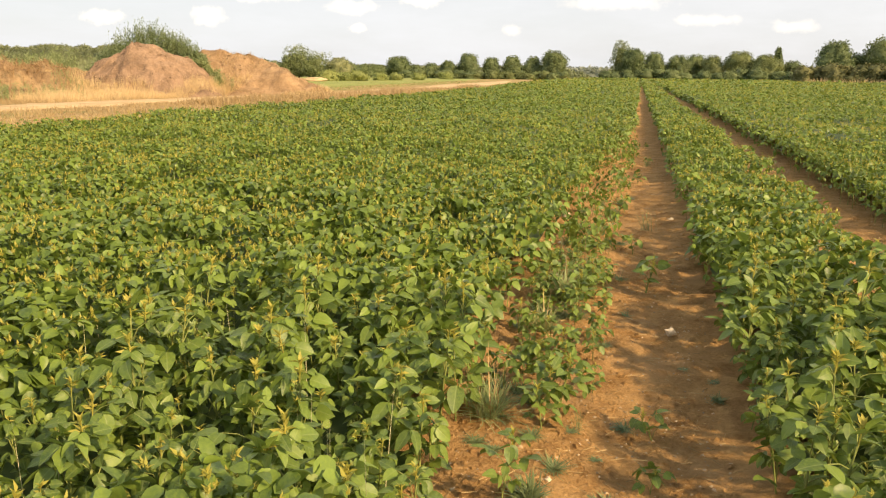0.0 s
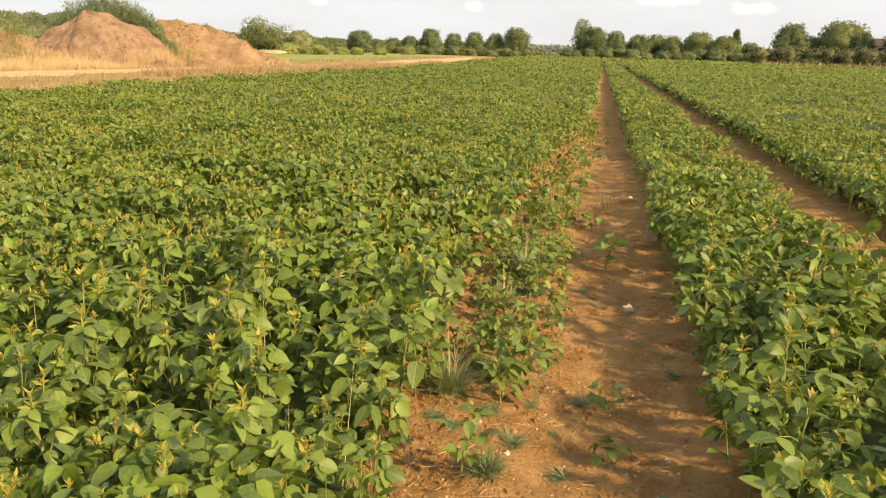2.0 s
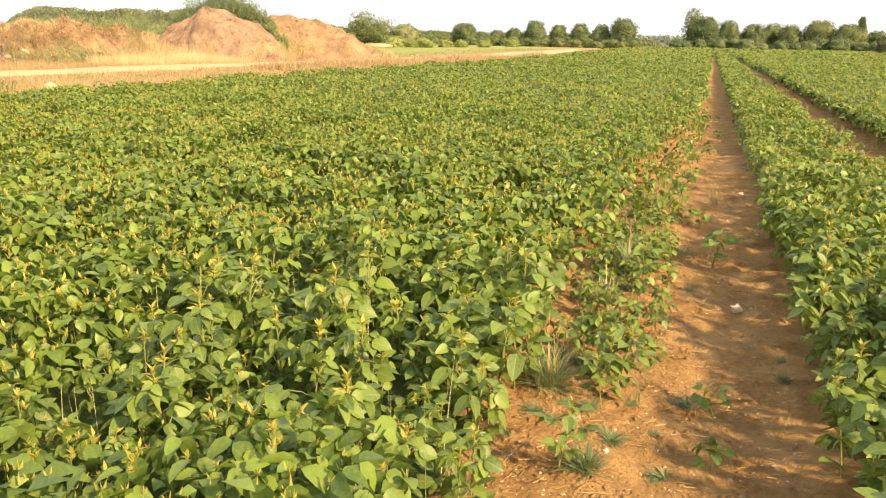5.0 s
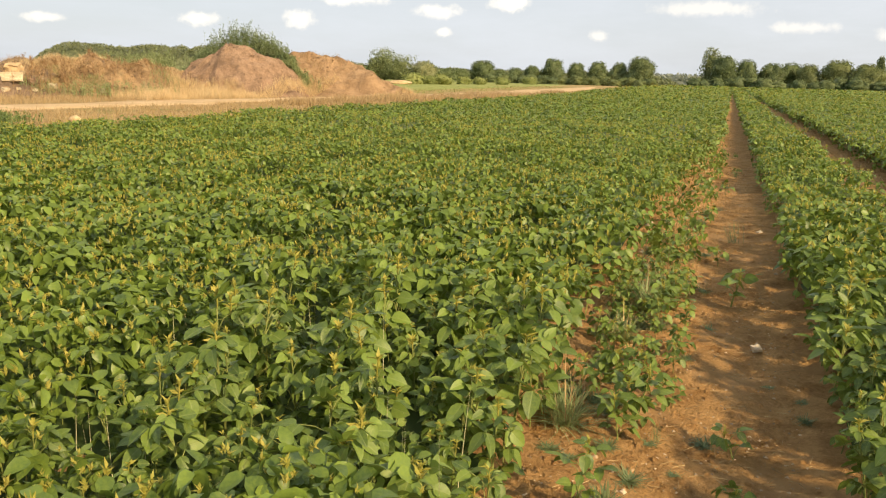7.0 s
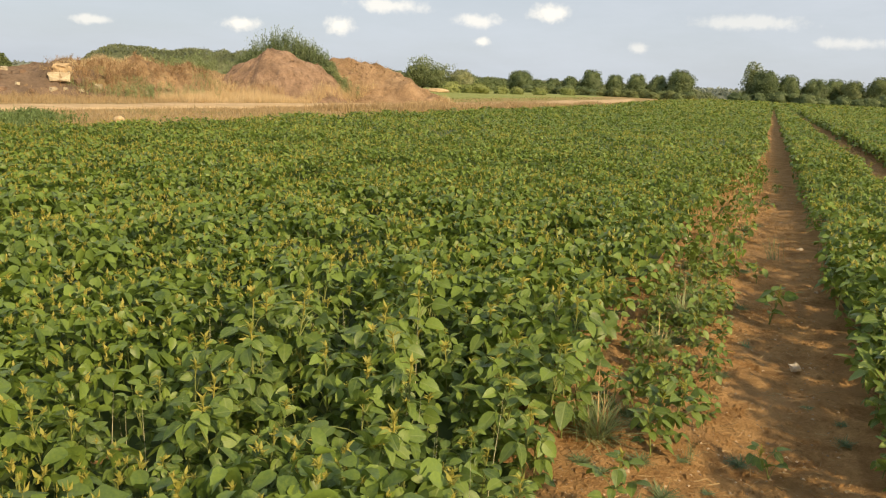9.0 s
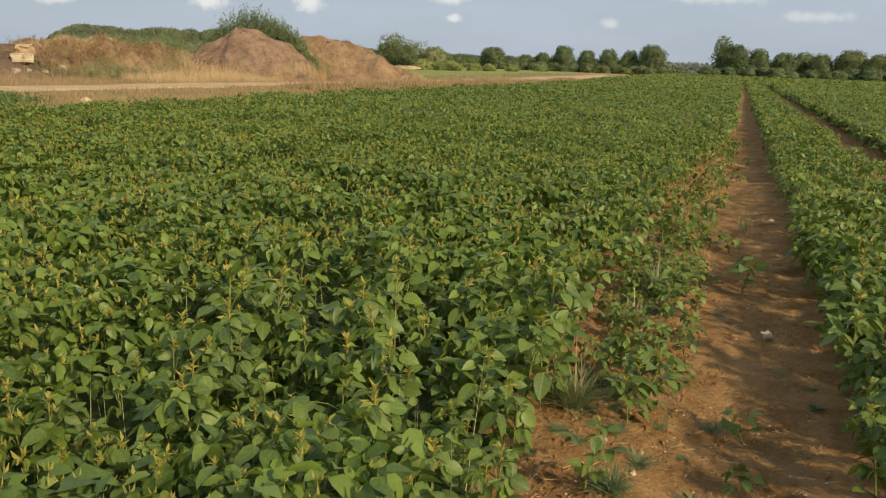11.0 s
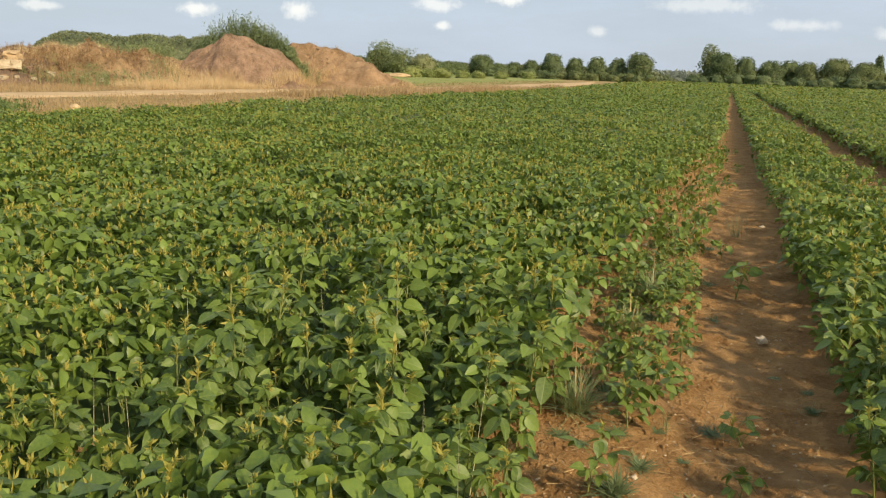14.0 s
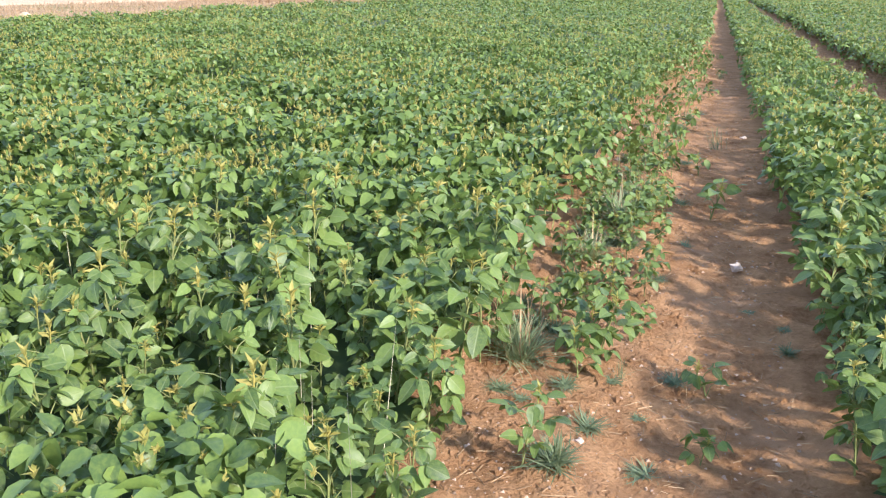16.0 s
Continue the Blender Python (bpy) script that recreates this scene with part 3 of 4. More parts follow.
for i, (x, y) in enumerate(spots):
    k = float(canopy(x, y)) / 0.45 * r.uniform(0.9, 1.08)
    m = Matrix.LocRotScale((x, y, float(ground_height(np.array(x), np.array(y)))), Euler((r.normal(0, 0.06), r.normal(0, 0.06), r.uniform(0, 6.3))), (k, k, k))
    if i < len(models):
        models[i].matrix_basis = m
    else:
        copy_thing(models[i % len(models)], m)

q = np.random.default_rng(64)
n = 110
y = 1.9 + 8.5 * q.random(n) ** 1.5
x = -0.7 - (0.4 + y * 0.75) * q.random(n)
v, t, _ = strew(SPIKE, turns(q.uniform(0, 6.3, n), q.normal(0, 0.12, n)), np.stack([np.full(n, 0.0045), np.full(n, 0.05), canopy(x, y) + q.uniform(0.04, 0.11, n)], 1), np.stack([x, y, 0 * x], 1))
tagged(new("grass_stalks", tri_mesh("grass_stalks", [(v, t, 0)], (STALK,))), "thin straw-coloured grass stalks among the beans", "grass", kind="stuff")

# ---- stunted plants, weeds, stones and litter on the bare soil ----
small = [bean_plant(400 + i, 0.12 + 0.012 * i, 6 + i % 2, "small stunted bean plant on bare soil", "stunted bean plants") for i in range(4)]
weak = [bean_plant(420 + i, 0.24 + 0.02 * i, 10 + i % 3, "thin bean plant with sparse drooping leaves", "thin bean plants") for i in range(6)]


def stand(model, used, x, y, k, spin):
    m = Matrix.LocRotScale((x, y, float(ground_height(np.array(x), np.array(y)))), Euler((0, 0, spin)), (k, k, k))
    if used:
        return copy_thing(model, m)
    model.matrix_basis = m
    return model


r = np.random.default_rng(77)
for i, (x, y, k) in enumerate(((0.14, 3.31, 0.66), (0.12, 2.82, 0.52), (0.12, 5.78, 1.15), (0.05, 11.8, 0.8), (0.19, 14.6, 0.9), (0.2, 17.9, 0.9),
                               (0.02, 7.1, 0.6), (-0.1, 9.2, 0.9), (-0.16, 10.9, 0.9))):
    stand(small[i % 4], i >= 4, x, y, k * 1.15, r.uniform(0, 6.3))
n = 0
stand(weak[5], False, -0.42, 2.52, 0.75, 1.0)
for y in np.arange(3.25, 6.6, 0.17):
    for lane in (-0.62, -0.50, -0.36, -0.22):
        if lane < -0.55 and y < 4.2:
            continue
        thick = 0.9 * (0.62 if -0.55 < lane < -0.45 or (y < 3.55 and lane > -0.3) else 1.0) * (1.0 + 0.5 * float(grain(np.array(lane), np.array(y), 0.8, 78)))
        if r.random() < thick:
            stand(weak[n % 5], n >= 5, lane + r.uniform(-0.09, 0.08), y + r.uniform(-0.09, 0.09), r.uniform(0.62, 0.92), r.uniform(0, 6.3))
            n += 1


q = np.random.default_rng(79)
n = 1500
y = 6.5 + 12.0 * q.random(n) ** 1.2
x = left_edge(y) - 0.03 + (0.50 - 0.012 * (y - 6.5)) * q.random(n)
k = q.random(n) < 0.24 + 0.6 * grain(x, y, 0.55, 80)
x, y = x[k], y[k]
n = len(x)
z = ground_height(x, y) + q.uniform(0.03, 0.26, n)
thin = []
for side in (-1.25, 0.0, 1.25):
    v, t, uv = strew(LEAF_MID, turns(q.uniform(0, 6.3, n) + side, q.normal(-0.5, 0.4, n), q.normal(0, 0.4, n)), q.uniform(0.055, 0.09, n), np.stack([x, y, z], 1) + q.normal(0, 0.03, (n, 3)))
    thin.append((v, t, 0, uv))
v, t, _ = strew(SPIKE, turns(q.uniform(0, 6.3, n), q.normal(0, 0.1, n)), np.stack([np.full(n, 0.006), np.full(n, 0.05), z], 1), np.stack([x, y, 0 * x], 1))
thin.append((v, t, 1))
tagged(new("thin_beans", tri_mesh("thin_beans", thin, (CROP_LEAF, STEM))), "thin low bean plants on bare soil beside the bed", "crop", kind="stuff")


def weed(seed, blades, reach, upright, material, name="weed", label="low tuft of grey-green grass weed on bare soil", dry=0):
    """A rosette of narrow arching blades."""
    q = np.random.default_rng(seed)
    tuft = tagged(new(name), label, "weed", "weeds on the path")

    def bunch(count, tall, up):
        out = []
        for _ in range(count):
            long = tall * q.uniform(0.5, 1.1)
            a, lift, bend = q.uniform(0, 6.3), np.clip(q.normal(up, 0.3), 0.08, 1.45), q.normal(0, 0.5)
            wide = q.uniform(0.0011, 0.0026)
            c, s = math.cos(a), math.sin(a)
            v = []
            root = q.normal(0, reach * 0.12, 2)
            for u, h in ((0, 1), (0.4, 1.1), (0.75, 0.7)):
                c, s = math.cos(a + bend * u), math.sin(a + bend * u)
                flat, z = long * u * math.cos(lift), long * (u * math.sin(lift) - 0.35 * u * u * math.cos(lift) * 0.6)
                for e in (-1, 1):
                    v.append((root[0] + c * flat - s * wide * h * e, root[1] + s * flat + c * wide * h * e, max(z, 0.004 + 0.004 * u)))
            c, s = math.cos(a + bend), math.sin(a + bend)
            v.append((root[0] + c * long * math.cos(lift), root[1] + s * long * math.cos(lift), max(long * (math.sin(lift) - 0.21 * math.cos(lift)), 0.006)))
            t = [(0, 1, 3), (0, 3, 2), (2, 3, 5), (2, 5, 4), (4, 5, 6)]
            out.append((np.array(v), np.array(t), 0))
        return out
    tagged(part("rosette", tri_mesh("rosette", bunch(blades, reach, upright), (material,)), tuft), kind="stuff")
    if dry:
        tagged(part("dead_straw", tri_mesh("dead_straw", bunch(dry, reach * 1.5, 1.0), (DRY_STEM,)), tuft, label="dead straw-coloured stalks"), kind="stuff")
    return tuft


kinds = [weed(501, 120, 0.085, 0.45, WEED_LEAF), weed(502, 90, 0.07, 0.3, WEED_LEAF), weed(503, 170, 0.10, 0.6, WEED_LEAF),
         weed(504, 60, 0.05, 0.25, WEED_LEAF)]
big_tuft = weed(510, 340, 0.24, 0.8, GRASS_GREEN, "grass_tuft", "tall tuft of green grass with dead stalks", 30)
big_tuft.matrix_basis = pose(-0.60, 3.27, 0)
for x, y, k in ((-0.42, 5.3, 1.25), (-0.34, 5.75, 1.1), (-0.50, 4.6, 0.8)):
    copy_thing(big_tuft, Matrix.LocRotScale((x, y, 0), Euler((0, 0, x * 9 + y)), (k, k, k)))
upright = weed(511, 26, 0.26, 1.25, RANK_LEAF, "weed", "narrow upright dark green weed on the path")
upright.matrix_basis = pose(0.15, 8.05, 0)
copy_thing(upright, Matrix.LocRotScale((0.2, 14.0, 0), Euler((0, 0, 1)), (0.8, 0.8, 0.8)))
copy_thing(upright, Matrix.LocRotScale((-0.19, 3.24, 0), Euler((0, 0, 2)), (0.4, 0.4, 0.4)))
patches = [(-0.26, 2.85, 0, 1.1), (-0.22, 3.22, 3, 1.1), (-0.05, 2.69, 1, 1.2), (0.01, 3.37, 1, 0.9), (-0.38, 3.09, 1, 0.95), (0.31, 4.18, 3, 0.8), (0.46, 3.78, 0, 0.7),
           (-0.02, 5.15, 1, 0.9), (-0.75, 2.28, 2, 1.1), (-0.33, 2.56, 2, 1.25), (-0.5, 3.55, 2, 1.0), (-0.62, 3.0, 1, 1.0), (0.32, 2.62, 3, 0.7), (0.46, 4.02, 3, 0.9),
           (-0.12, 4.4, 1, 0.8), (-0.08, 6.1, 0, 1.0), (-0.1, 7.4, 1, 1.2), (-0.15, 9.7, 0, 1.4), (-0.05, 10.2, 1, 1.3), (0.05, 12.6, 0, 1.2), (-0.6, 5.4, 2, 1.0),
           (-0.62, 6.4, 0, 1.1), (-0.3, 7.2, 2, 1.0), (-0.45, 3.9, 0, 1.0), (-0.55, 4.1, 2, 1.1), (-0.33, 4.9, 2, 1.2), (-0.2, 8.8, 2, 1.1), (-0.58, 3.42, 0, 1.1), (-0.1, 3.0, 3, 0.8),
           (-0.52, 2.95, 3, 0.9), (0.12, 2.35, 1, 1.0)]
q = np.random.default_rng(88)
for _ in range(46):
    y = 3.4 + 6.5 * q.random() ** 1.3
    patches.append((float(left_edge(y)) + 0.02 + 0.3 * q.random() ** 1.3, y, int(q.integers(4)), q.uniform(0.7, 1.3)))
seen = set()
for x, y, k, s in patches:
    stand(kinds[k], k in seen, x, y, s, x * 13 + y * 7)
    seen.add(k)


def lump(name, radius, material, seed, squash=0.6, detail=2, rough=0.25):
    bm = bmesh.new()
    bmesh.ops.create_icosphere(bm, subdivisions=detail, radius=radius)
    for v in bm.verts:
        d = 1 + rough * noise.noise(v.co / radius * 1.3 + Vector((seed, 0, 0))) + rough * 0.5 * noise.noise(v.co / radius * 3 + Vector((0, seed, 0)))
        v.co = Vector((v.co.x * d, v.co.y * d * 0.8, v.co.z * d * squash))
    me = bpy.data.meshes.new(name)
    bm.to_mesh(me)
    bm.free()
    me.materials.append(material)
    return me


stone = tagged(new("stone", lump("stone", 0.036, WHITE_STONE, 3.0, 0.75, 2, 0.4)), "pale angular stone lying on the path", "stone", "loose stones")
stone.matrix_basis = pose(0.265, 4.766, 0.0, 0, 0, 30)
for x, y, k, s in ((-0.27, 2.74, 0.45, 1), (-0.42, 3.02, 0.4, 2), (-0.69, 2.42, 0.5, 3), (-0.64, 4.9, 0.8, 4), (-0.72, 8.65, 1.6, 5), (-0.28, 9.95, 1.2, 6), (0.42, 8.9, 1.2, 7), (0.37, 2.5, 0.4, 8), (-0.6, 5.9, .7, 9), (-0.66, 7.3, .9, 1), (.48, 6.9, .6, 2)):
    me = stone.data if s % 2 else lump("stone", 0.036, PEBBLE, s, 0.6)
    ob = tagged(new("stone", me), "small pale stone half sunk in the soil", "stone", "loose stones")
    ob.matrix_basis = Matrix.LocRotScale((x, y, float(ground_height(np.array(x), np.array(y)))), Euler((0, 0, s)), (k, k, k))

ROCK = (np.array([(1, 0, 0), (-0.5, 0.8, 0), (-0.5, -0.8, 0), (0.1, 0, 0.6), (-0.3, 0.1, 0.5)]), np.array([(0, 1, 3), (1, 4, 3), (1, 2, 4), (2, 0, 3), (2, 3, 4)]))


def bare_spots(count, near=1.6, away=16.0):
    y = near + (away - near) * rng.random(count) ** 1.8
    x = rng.uniform(-0.85, 0.62, count)
    keep = ~cropped(x, y)
    y2 = rng.uniform(4, 22, count // 3)
    x2 = rng.uniform(2.0, 2.85, count // 3)
    x, y = np.concatenate([x[keep], x2]), np.concatenate([y[keep], y2])
    return np.stack([x, y, ground_height(x, y)], 1)


p = bare_spots(6500)
v, t, _ = strew(ROCK, turns(rng.uniform(0, 6.3, len(p)), 0 * p[:, 0]), 0.0028 + 0.010 * rng.random(len(p)) ** 3.5, p)
tagged(new("gravel", tri_mesh("gravel", [(v, t, 0)], (PEBBLE,), False)), "scattered pale pebbles on orange soil", "gravel", kind="stuff")
p = bare_spots(15000)
v, t, _ = strew(ROCK, turns(rng.uniform(0, 6.3, len(p)), rng.normal(0, 0.3, len(p))), 0.004 + 0.024 * rng.random(len(p)) ** 3.6, p - (0, 0, 0.002))
tagged(new("clods", tri_mesh("clods", [(v, t, 0)], (SOIL,), False)), "crumbs of dry orange soil", "soil", kind="stuff")
p = bare_spots(2300)
n = len(p)
STRAW = (np.array([(-0.5, 0, 0), (0.5, 0, 0), (0.5, 1, 0.02), (-0.5, 1, 0.02), (0, 0, 0.6), (0, 1, 0.62)]), np.array([(0, 4, 5), (0, 5, 3), (4, 1, 2), (4, 2, 5)]))
v, t, _ = strew(STRAW, turns(rng.uniform(0, 6.3, n), rng.normal(0, 0.08, n)), np.stack([np.full(n, 0.0022), rng.uniform(0.015, 0.075, n), np.full(n, 0.004)], 1), p + (0, 0, 0.005))
tagged(new("straw_litter", tri_mesh("straw_litter", [(v, t, 0)], (DRY_STEM,), False)), "broken bits of dry straw on the soil", "straw", kind="stuff")


# ---- soil heaps beside the track ----
def along(x, y, line):
    """Distance of places from a line of points, and how far along it they lie, 0 to 1."""
    best, share = np.full(np.shape(x), 1e9), np.zeros(np.shape(x))
    for i in range(len(line) - 1):
        (ax, ay), (bx, by) = line[i][:2], line[i + 1][:2]
        dx, dy = bx - ax, by - ay
        u = np.clip(((x - ax) * dx + (y - ay) * dy) / (dx * dx + dy * dy), 0, 1)
        d = np.hypot(x - ax - u * dx, y - ay - u * dy)
        share = np.where(d < best, (i + u) / (len(line) - 1), share)
        best = np.minimum(best, d)
    return best, share


def heap_height(line, x, y, seed):
    """line: points of x, y, height and half width."""
    x, y = x + 0.5 * grain(x, y, 2.2, seed + 7) + 0.15 * grain(x, y, 0.6, seed + 8), y + 0.5 * grain(x, y, 2.0, seed + 9)
    d, s = along(x, y, line)
    at = np.linspace(0, 1, len(line))
    tall, wide = np.interp(s, at, [q[2] for q in line]), np.interp(s, at, [q[3] for q in line])
    f = np.clip(1 - d / wide, -0.1, 1)
    f = np.where(f > 0, f - 0.12 * f * f * f, f)
    rough = 0.38 * grain(x, y, 1.9, seed) + 0.24 * grain(x, y, 0.8, seed + 1) + 0.17 * np.abs(grain(x, y, 0.42, seed + 2)) + 0.07 * grain(x, y, 0.2, seed + 4)
    gully = 0.14 * grain(np.arctan2(y - line[0][1], x - line[0][0]) * 4, d * 0.15, 0.35, seed + 3)
    return tall * f / 0.88 + (1.35 if seed == 81 else 0.7) * (rough + gully) * np.clip(f * 3, 0, 1) * min(1, max(q[2] for q in line) / 2.5) - 0.05


HEAPS = {
    "peak": [(-30.2, 42.9, 2.85, 3.9), (-29.9, 43.0, 3.15, 4.1), (-29.0, 43.6, 3.08, 4.6), (-29.6, 45.0, 2.6, 4.3)],
    "tan": [(-30.0, 47.3, 2.95, 4.2), (-27.6, 47.6, 2.8, 4.2), (-25.3, 48.5, 2.55, 4.0), (-22.7, 49.2, 1.85, 3.4), (-21.4, 49.6, 0.7, 2.4)],
    "bank": [(-33.2, 40.0, 1.75, 4.8), (-34.2, 37.2, 1.8, 4.9), (-35.2, 34.2, 1.75, 5.0), (-35.6, 32.2, 1.7, 4.6)],
    "dark": [(-35.6, 32.2, 1.8, 4.6), (-36.0, 30.0, 1.75, 4.2), (-36.1, 28.0, 1.2, 2.8)],
}


def heap(key, material, label, seed):
    line = HEAPS[key]
    x0, x1 = min(q[0] - q[3] for q in line) - 0.6, max(q[0] + q[3] for q in line) + 0.6
    y0, y1 = min(q[1] - q[3] for q in line) - 0.6, max(q[1] + q[3] for q in line) + 0.6
    v, t = sheet(np.arange(x0, x1, 0.11), np.arange(y0, y1, 0.11), lambda x, y: heap_height(line, x, y, seed))
    keep = v[t][:, :, 2].max(1) > -0.04
    ob = new("soil_mound", tri_mesh("soil_mound", [(v, t[keep], 0)], (material,)))
    return tagged(ob, label, "soil mound", "heaps beside the track")


heap("peak", HEAP_BROWN, "steep cone-shaped heap of bare brown soil", 61)
heap("tan", HEAP_TAN, "long sloping heap of dry tan soil with clods", 71)
heap("bank", HEAP_THATCH, "low soil bank overgrown with dry brown grass", 81)
heap("dark", HEAP_DARK, "dark heap of tipped soil mixed with rubble", 91)


def heap_top(x, y):
    z = np.zeros(np.shape(x))
    for (key, line), seed in zip(HEAPS.items(), (61, 71, 81, 91)):
        z = np.maximum(z, heap_height(line, x, y, seed))
    return z


def slab(name, sx, sy, sz, seed, material, label, category, place, spin, tilt=0):
    bm = bmesh.new()
    bmesh.ops.create_cube(bm, size=1)
    bmesh.ops.subdivide_edges(bm, edges=bm.edges[:], cuts=3, use_grid_fill=True)
    for v in bm.verts:
        v.co = Vector((v.co.x * sx, v.co.y * sy, v.co.z * sz)) + 0.2 * min(sx, sz) * noise.noise_vector(v.co * 2.5 + Vector((seed, 0, 0)))
    me = bpy.data.meshes.new(name)
    bm.to_mesh(me)
    bm.free()
    me.materials.append(material)
    ob = tagged(new(name, me), label, category, "rubble on the heap")
    ob.matrix_basis = pose(*place, tilt, 0, spin)
    return ob


def on_heap(x, y, up=0.0):
    return (x, y, float(heap_top(np.array(x), np.array(y))) + up)


slab("concrete_block", 1.0, 0.7, 0.45, 1, RUBBLE, "pale broken concrete slab half buried in soil", "concrete block", on_heap(-33.5, 30.05, 0.16), 52, -12)
slab("concrete_block", 0.65, 0.55, 0.5, 5, TRACK_DUST, "ochre lump of broken concrete on the heap", "concrete block", on_heap(-34.0, 30.7, 0.22), 20, 15)
for i, (x, y, k) in enumerate(((-32.9, 30.6, 0.45), (-32.3, 31.4, 0.35), (-35.2, 27.6, 0.35), (-34.8, 26.4, 0.22), (-34.2, 28.2, 0.2), (-35.6, 26.0, 0.25), (-33.4, 28.3, 0.22), (-32.2, 30.2, 0.2),
                               (-31.2, 33.6, 0.28), (-31.0, 35.0, 0.2), (-35.9, 28.9, 0.3),
                               (-33.0, 29.2, 0.3), (-34.0, 27.2, 0.3), (-33.8, 30.9, 0.35), (-32.6, 29.6, 0.18), (-35.0, 29.2, 0.24), (-34.5, 25.9, 0.2), (-33.2, 31.6, 0.3))):
    slab("rubble_piece", k, k * 0.8, k * 0.7, 20 + i, RUBBLE if i % 3 else HEAP_BROWN, "chunk of pale rubble on the heap", "rubble", on_heap(x, y, 0.04), i * 40, 12)
boulder = tagged(new("boulder", lump("boulder", 0.17, TRACK_DUST, 4.0, 0.7, 3)), "rounded pale stone at the field edge", "boulder")
boulder.matrix_basis = pose(-17.0, 17.15, 0.1)


for material, label, count, x0, x1, y0, y1 in ((HEAP_BROWN, "loose clods on the brown heap", 1100, -35, -25, 38, 48), (HEAP_TAN, "loose clods on the tan heap", 900, -31, -20.5, 44, 52),
                                              (HEAP_DARK, "clods and stones on the soil bank", 1800, -40, -29, 25, 44)):
    x, y = rng.uniform(x0, x1, count), rng.uniform(y0, y1, count)
    z = heap_top(x, y)
    k = z > 0.25
    n = int(k.sum())
    v, t, _ = strew(ROCK, turns(rng.uniform(0, 6.3, n), rng.normal(0, 0.5, n), rng.normal(0, 0.5, n)), 0.03 + 0.12 * rng.random(n) ** 3, np.stack([x[k], y[k], z[k] - 0.01], 1))
    tagged(new("clods", tri_mesh("clods", [(v, t, 0)], (material,), False)), label, "soil", kind="stuff")


# ---- grass and tall weeds of the verge ----
def tufts(name, label, material, count, x_of, y_of, tall, wide, keep=None, shape=BLADE, lean=0.22, base=heap_top, category="grass"):
    x, y = x_of(rng.random(count), rng.random(count)), y_of(rng.random(count))
    if keep is not None:
        k = keep(x, y)
        x, y = x[k], y[k]
    n = len(x)
    big = (0.75 + 0.5 * rng.random(n)) * (1 + 0.35 * grain(x, y, 1.6, 55))
    v, t, _ = strew(shape, turns(rng.uniform(0, 6.3, n), rng.normal(0, lean, n), rng.normal(0, lean, n)),
                    np.stack([np.full(n, wide), np.full(n, wide * 6), tall * big], 1), np.stack([x, y, base(x, y) - 0.03], 1))
    return tagged(new(name, tri_mesh(name, [(v, t, 0)], (material,))), label, category, kind="stuff")


def off_track(x, y):
    left = np.interp(y, (-20, 20, 36, 52, 72, 100, 125, 168), (-26.2, -26.2, -25.6, -23.4, -22.6, -25.5, -26.5, -28))
    right = np.interp(y, (-20, 20, 36, 52, 72, 100, 125, 168), (-22.6, -22.6, -22.4, -20.2, -18.4, -18.6, -21, -27))
    return (x < left - 0.1) | (x > right + 0.1)


def verge_side(x, y):
    return off_track(x, y) & (x < -12.5 + 0.4 * np.clip((y - 25) / 25, 0, 1) - np.maximum(y - 60, 0) * 0.06)


tufts("dry_grass", "short trampled brown grass along the track", DULL_GRASS, 42000, lambda a, b: -12.2 - 10.8 * a, lambda c: 5 + 105 * c ** 1.3, 0.2, 0.026, verge_side, lean=0.4)
tufts("dry_grass", "thin flattened grass on the crown of the track", DULL_GRASS, 9000, lambda a, b: -19.0 - 7.2 * a, lambda c: 8 + 80 * c, 0.09, 0.03,
      lambda x, y: ~off_track(x, y) & (grain(x, y, 1.2, 77) > 0.0), lean=0.6)
tufts("dry_grass", "tall golden dry grass below the heaps", DRY_GRASS, 40000, lambda a, b: -24.3 - 7.0 * a, lambda c: 26 + 26 * c, 0.62, 0.013,
      lambda x, y: off_track(x, y) & (heap_top(x, y) < 0.55 + 0.6 * grain(x, y, 1.6, 57)) & (0.89 * y + x > 0.5 + 3.0 * grain(x, y, 2.5, 58)) & (grain(x, y, 1.1, 66) > -0.45), lean=0.34)
tufts("dry_grass", "short yellow grass between track and heaps", DULL_GRASS, 18000, lambda a, b: -25.6 - 8.0 * a, lambda c: 12 + 44 * c, 0.28, 0.024,
      lambda x, y: off_track(x, y) & (heap_top(x, y) < 0.35), lean=0.4)
tufts("dry_grass", "brown seeded grass covering the soil bank", DULL_GRASS, 24000, lambda a, b: -28.5 - 9 * a, lambda c: 29.5 + 14 * c, 0.25, 0.016,
      lambda x, y: (heap_top(x, y) > 0.2) & (np.hypot(x + 29.5, y - 43) > 4.3) & (y > 31.0 + 1.5 * grain(x, y, 1.5, 59)) & (grain(x, y, 1.3, 67) > -0.2), lean=0.4)
tufts("dry_grass", "dry grass on the end of the tan heap", DRY_GRASS, 16000, lambda a, b: -20.0 - 8.5 * a ** 1.2, lambda c: 44.5 + 8 * c, 0.36, 0.014,
      lambda x, y: off_track(x, y) & ((heap_top(x, y) < 1.3 + 1.4 * grain(x, y, 1.2, 73)) & (x > -28)), lean=0.4)
